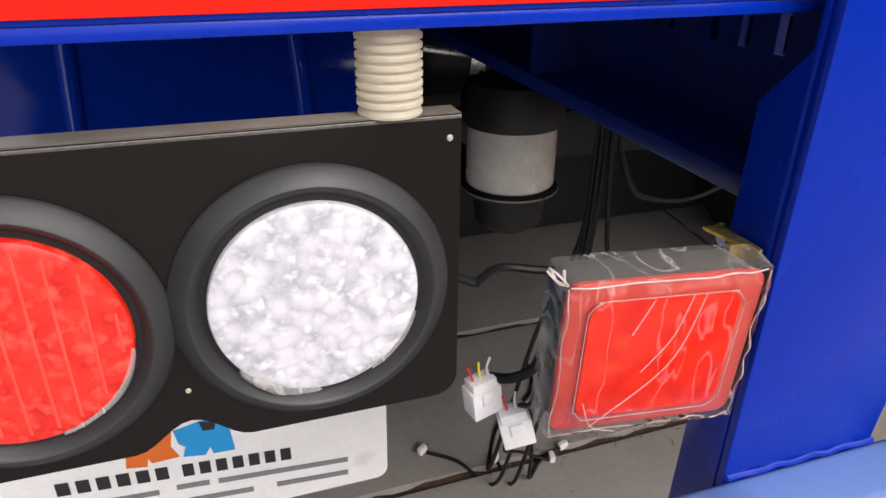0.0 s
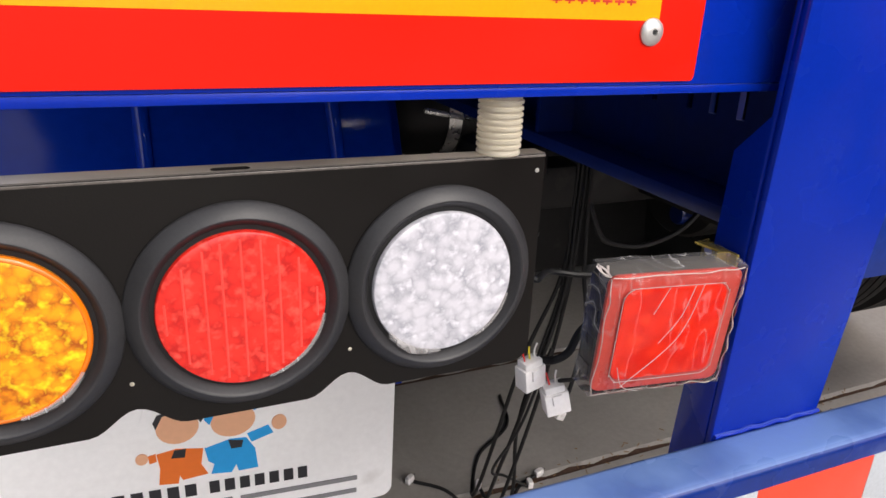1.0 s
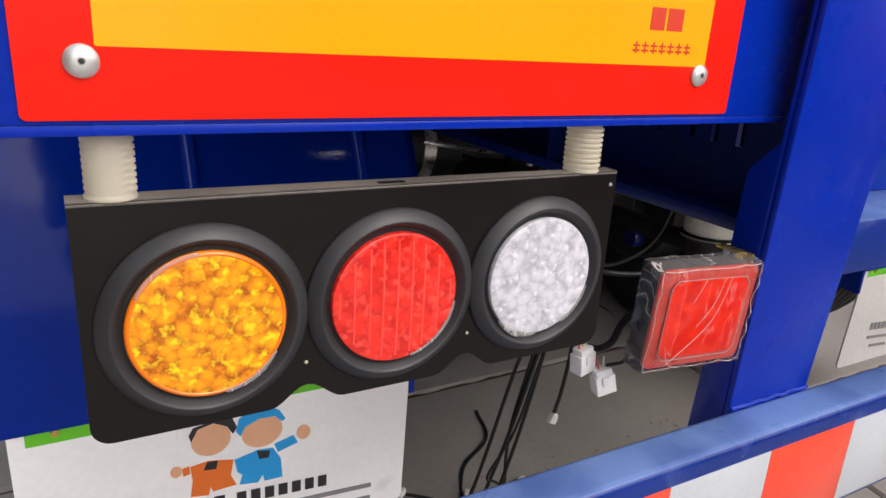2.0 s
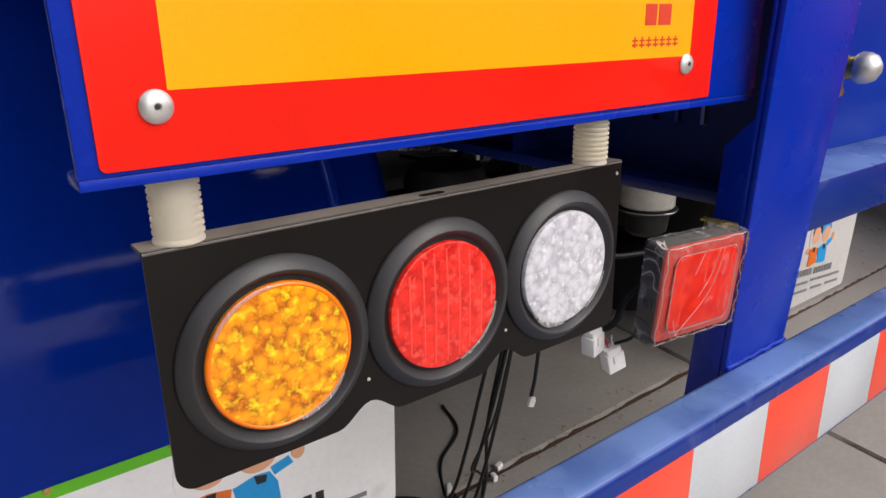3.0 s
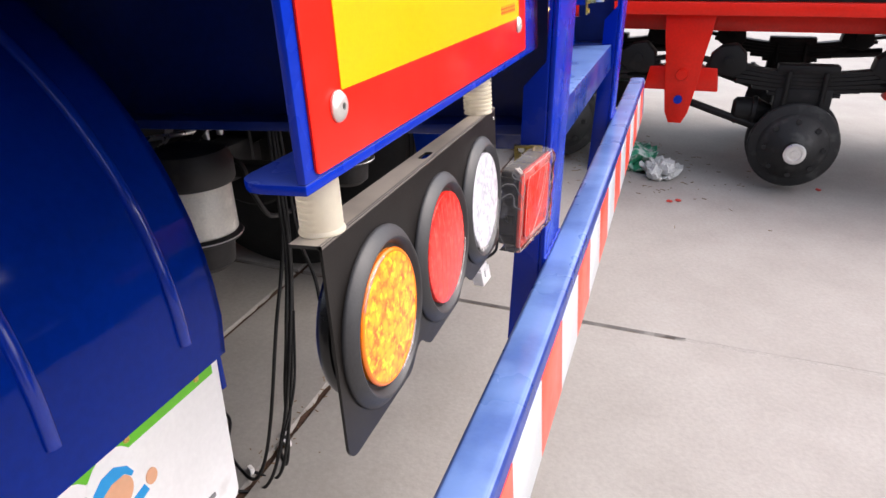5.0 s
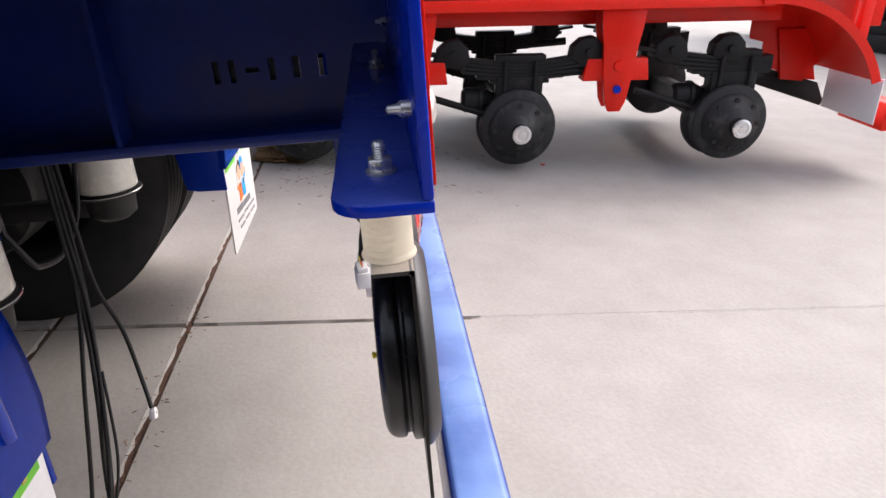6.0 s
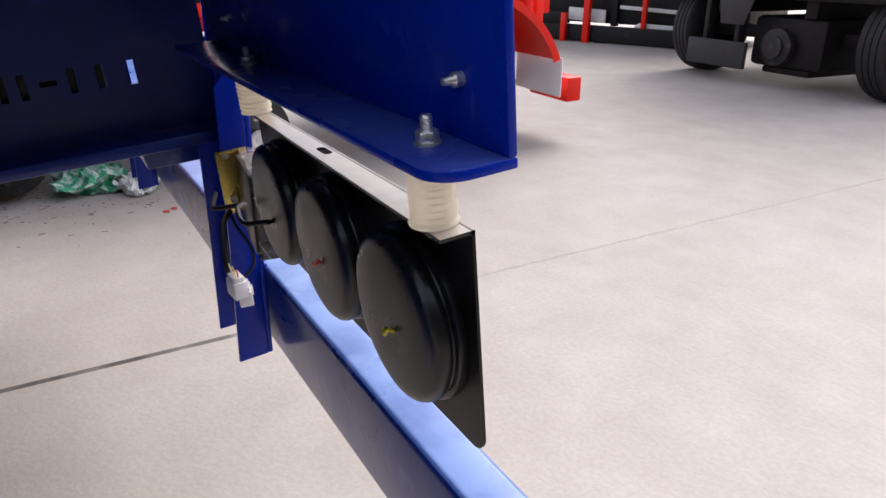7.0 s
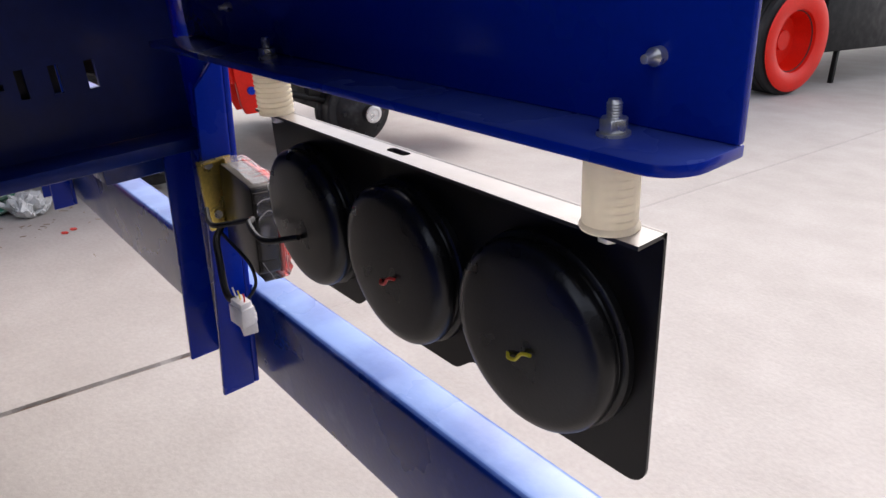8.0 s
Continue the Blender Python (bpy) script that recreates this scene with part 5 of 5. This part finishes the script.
def truck_wheel(par, m, r, w, rim_mat, label, wide=False):
    """A truck wheel whose outer face looks along -x of m."""
    m = m @ Matrix.Translation((0, 0, FLOOR + r))
    prof = [(r * 0.55, -w * 0.8), (r * 0.62, -w * 0.95), (r * 0.8, -w), (r * 0.93, -w * 0.93), (r * 0.985, -w * 0.82)]
    for k in range(4):
        a = -w * 0.8 + k * w * 0.4
        prof += [(r, a), (r, a + w * 0.3), (r - 0.012, a + w * 0.31), (r - 0.012, a + w * 0.39)]
    prof += [(q[0], -q[1]) for q in reversed(prof[:5])]
    tyre = part("tyre", moved(lathe(prof, (0, 0, 0), "x", 48), m), TYRE, par)
    rim = [(r * 0.56, -w * 0.80), (r * 0.66, -w * 0.97), (r * 0.58, -w * 0.92), (r * 0.50, -w * 0.4), (r * 0.46, -w * 0.1), (r * 0.22, -w * 0.05), (r * 0.2, -w * 0.35), (0, -w * 0.38)]
    if wide:
        rim = [(r * 0.80, -w * 0.97), (r * 0.90, -w * 1.02), (r * 0.93, -w * 1.10), (r * 0.88, -w * 1.18), (r * 0.66, -w * 1.14), (r * 0.58, -w * 1.02), (r * 0.52, -w * 0.1), (r * 0.48, w * 0.2), (r * 0.2, w * 0.25), (r * 0.18, -w * 0.2), (0, -w * 0.22)]
    part("rim", moved(lathe(rim, (0, 0, 0), "x", 48), m), rim_mat, tyre, label)


DV = Matrix(((-0.9967, -0.0807, 0, 5.87), (0.0807, -0.9967, 0, -7.17), (0, 0, 1, 0), (0, 0, 0, 1)))
PC = Matrix(((-0.938, 0.346, 0, 9.30), (-0.346, -0.938, 0, -7.85), (0, 0, 1, 0), (0, 0, 0, 1)))
GREY_FLAP = material("grey_rubber_flap", (0.030, 0.030, 0.031), 0.75, var=0.25, scale=8, fine=80, bump=0.001)


def dark_trailer():
    t = thing("dark_trailer", DV @ Vector((1.0, 2.0, 0.0)), "black trailer with red rims parked across the yard", "trailer")

    def dput(name, bm, mat, label=""):
        return part(name, moved(bm, DV), mat, t, label)
    truck_wheel(t, DV, 0.52, 0.15, SPRING_BLACK, "black steel rim")
    truck_wheel(t, DV @ Matrix.Translation((2.48, 0.0, 0)) @ Matrix.Rotation(radians(176), 4, "Z"), 0.53, 0.17, RED_PAINT, "wide red steel rim", True)
    dput("axle", box(0.1, 2.0, -0.07, 0.07, 0.45, 0.59, 0.02), SPRING_BLACK)
    dput("bumper_plate", box(0.26, 1.10, -0.62, -0.56, 0.16, 0.44, 0.012), GREY_FLAP, "dull grey bumper plate")
    for x in (0.42, 0.88):
        dput("bumper_stay", box(x, x + 0.06, -0.5595, -0.45, 0.22, 0.9, 0.006), SPRING_BLACK)
    dput("gear_box", box(0.95, 1.85, -0.35, 1.3, 0.20, 0.72, 0.05), SPRING_BLACK)
    dput("lower_box", box(1.10, 1.70, -0.30, 1.1, 0.13, 0.1995, 0.02), SPRING_BLACK)
    dput("drum", lathe([(0, 0), (0.16, 0), (0.19, 0.02), (0.19, 0.10), (0.12, 0.12), (0.12, 0.15), (0, 0.15)], (1.35, -0.352, 0.42), "y", 32), DRUM)
    dput("flap", prism([(0.62, 0.90), (1.10, 0.90), (1.00, 0.62), (0.68, 0.62)], "y", -0.58, -0.56, 0.003), GREY_FLAP, "light grey rubber flap")
    dput("tail_beam", box(-0.35, 2.45, -0.55, -0.40, 0.9005, 1.10, 0.01), SPRING_BLACK)
    dput("tail_light", box(0.28, 0.62, -0.585, -0.5505, 0.92, 1.02, 0.004), RED_LENS, "red tail light")
    dput("tail_light", box(0.10, 0.2795, -0.585, -0.5505, 0.92, 1.02, 0.004), AMBER_LENS, "amber tail light")
    dput("deck", box(-0.40, 2.55, -0.50, 9.0, 1.1005, 1.35, 0.01), SPRING_BLACK)
    for x in (0.45, 1.60):
        dput("beam", box(x, x + 0.14, -0.3995, 9.0, 0.725, 1.10, 0.004), SPRING_BLACK)
    dput("side_box", box(2.05, 2.50, 0.75, 2.6, 0.36, 1.10, 0.02), SPRING_BLACK)
    dput("load", box(-0.30, 2.45, -0.30, 8.8, 1.3505, 3.5, 0.03), SPRING_BLACK)
    dput("side_leg", box(2.42, 2.47, 1.2, 1.25, FLOOR, 0.3595, 0.004), SPRING_BLACK)
    dput("side_flap", prism([(2.30, 0.92), (2.52, 0.88), (2.50, 0.55), (2.34, 0.46)], "y", 0.60, 0.612, 0.002), FLAP, "white plastic flap")


def parked_chassis():
    t = thing("parked_chassis", PC @ Vector((0.4, 0.2, 0.0)), "red and black steel trailer chassis parked across the yard", "trailer")

    def pput(name, bm, mat, label=""):
        return part(name, moved(bm, PC), mat, t, label)
    pput("low_beam", box(-1.6, 2.7, 0.0, 0.16, 0.015, 0.27, 0.008), SPRING_BLACK)
    for x in (-1.4, 0.4, 2.3):
        pput("foot", box(x, x + 0.2, 0.02, 0.14, FLOOR, 0.0145, 0.001), SPRING_BLACK)
    pput("side_box", box(-1.3, -0.22, 0.03, 0.27, 0.2705, 0.47, 0.01), SPRING_BLACK)
    pput("red_leg", box(-0.20, -0.11, -0.09, -0.002, FLOOR, 0.46, 0.005), RED_PAINT)
    pput("red_leg", box(0.22, 0.33, -0.09, -0.002, FLOOR, 1.20, 0.005), RED_PAINT)
    pput("red_post", box(1.20, 1.27, 0.02, 0.09, 0.2705, 1.20, 0.004), RED_PAINT)
    pput("white_panel", prism([(-0.16, 0.345), (0.53, 0.315), (0.53, 0.52), (-0.16, 0.545)], "y", 0.10, 0.13, 0.002), WHITE_BAG, "dull white panel")
    pput("white_panel", prism([(0.73, 0.545), (1.83, 0.500), (1.83, 0.560), (0.73, 0.600)], "y", 0.20, 0.23, 0.002), WHITE_BAG, "dull white panel")
    pput("white_panel", prism([(1.04, 0.275), (1.86, 0.275), (1.86, 0.330), (1.13, 0.345)], "y", 0.10, 0.13, 0.002), WHITE_BAG, "dull white panel")
    for x in (-0.9, 0.60, 1.95):
        pput("post", box(x, x + 0.10, 0.17, 0.27, 0.2705, 0.9, 0.005), SPRING_BLACK)
    pput("deck", box(-3.5, 2.7, 0.28, 2.6, 0.30, 0.95, 0.01), SPRING_BLACK)
    pput("red_beam", box(-3.5, 2.7, -0.10, 0.05, 1.2005, 1.45, 0.008), RED_PAINT)
    pput("load", box(-3.4, 2.6, 0.4, 2.5, 0.9505, 3.4, 0.03), SPRING_BLACK)


dark_trailer()
parked_chassis()
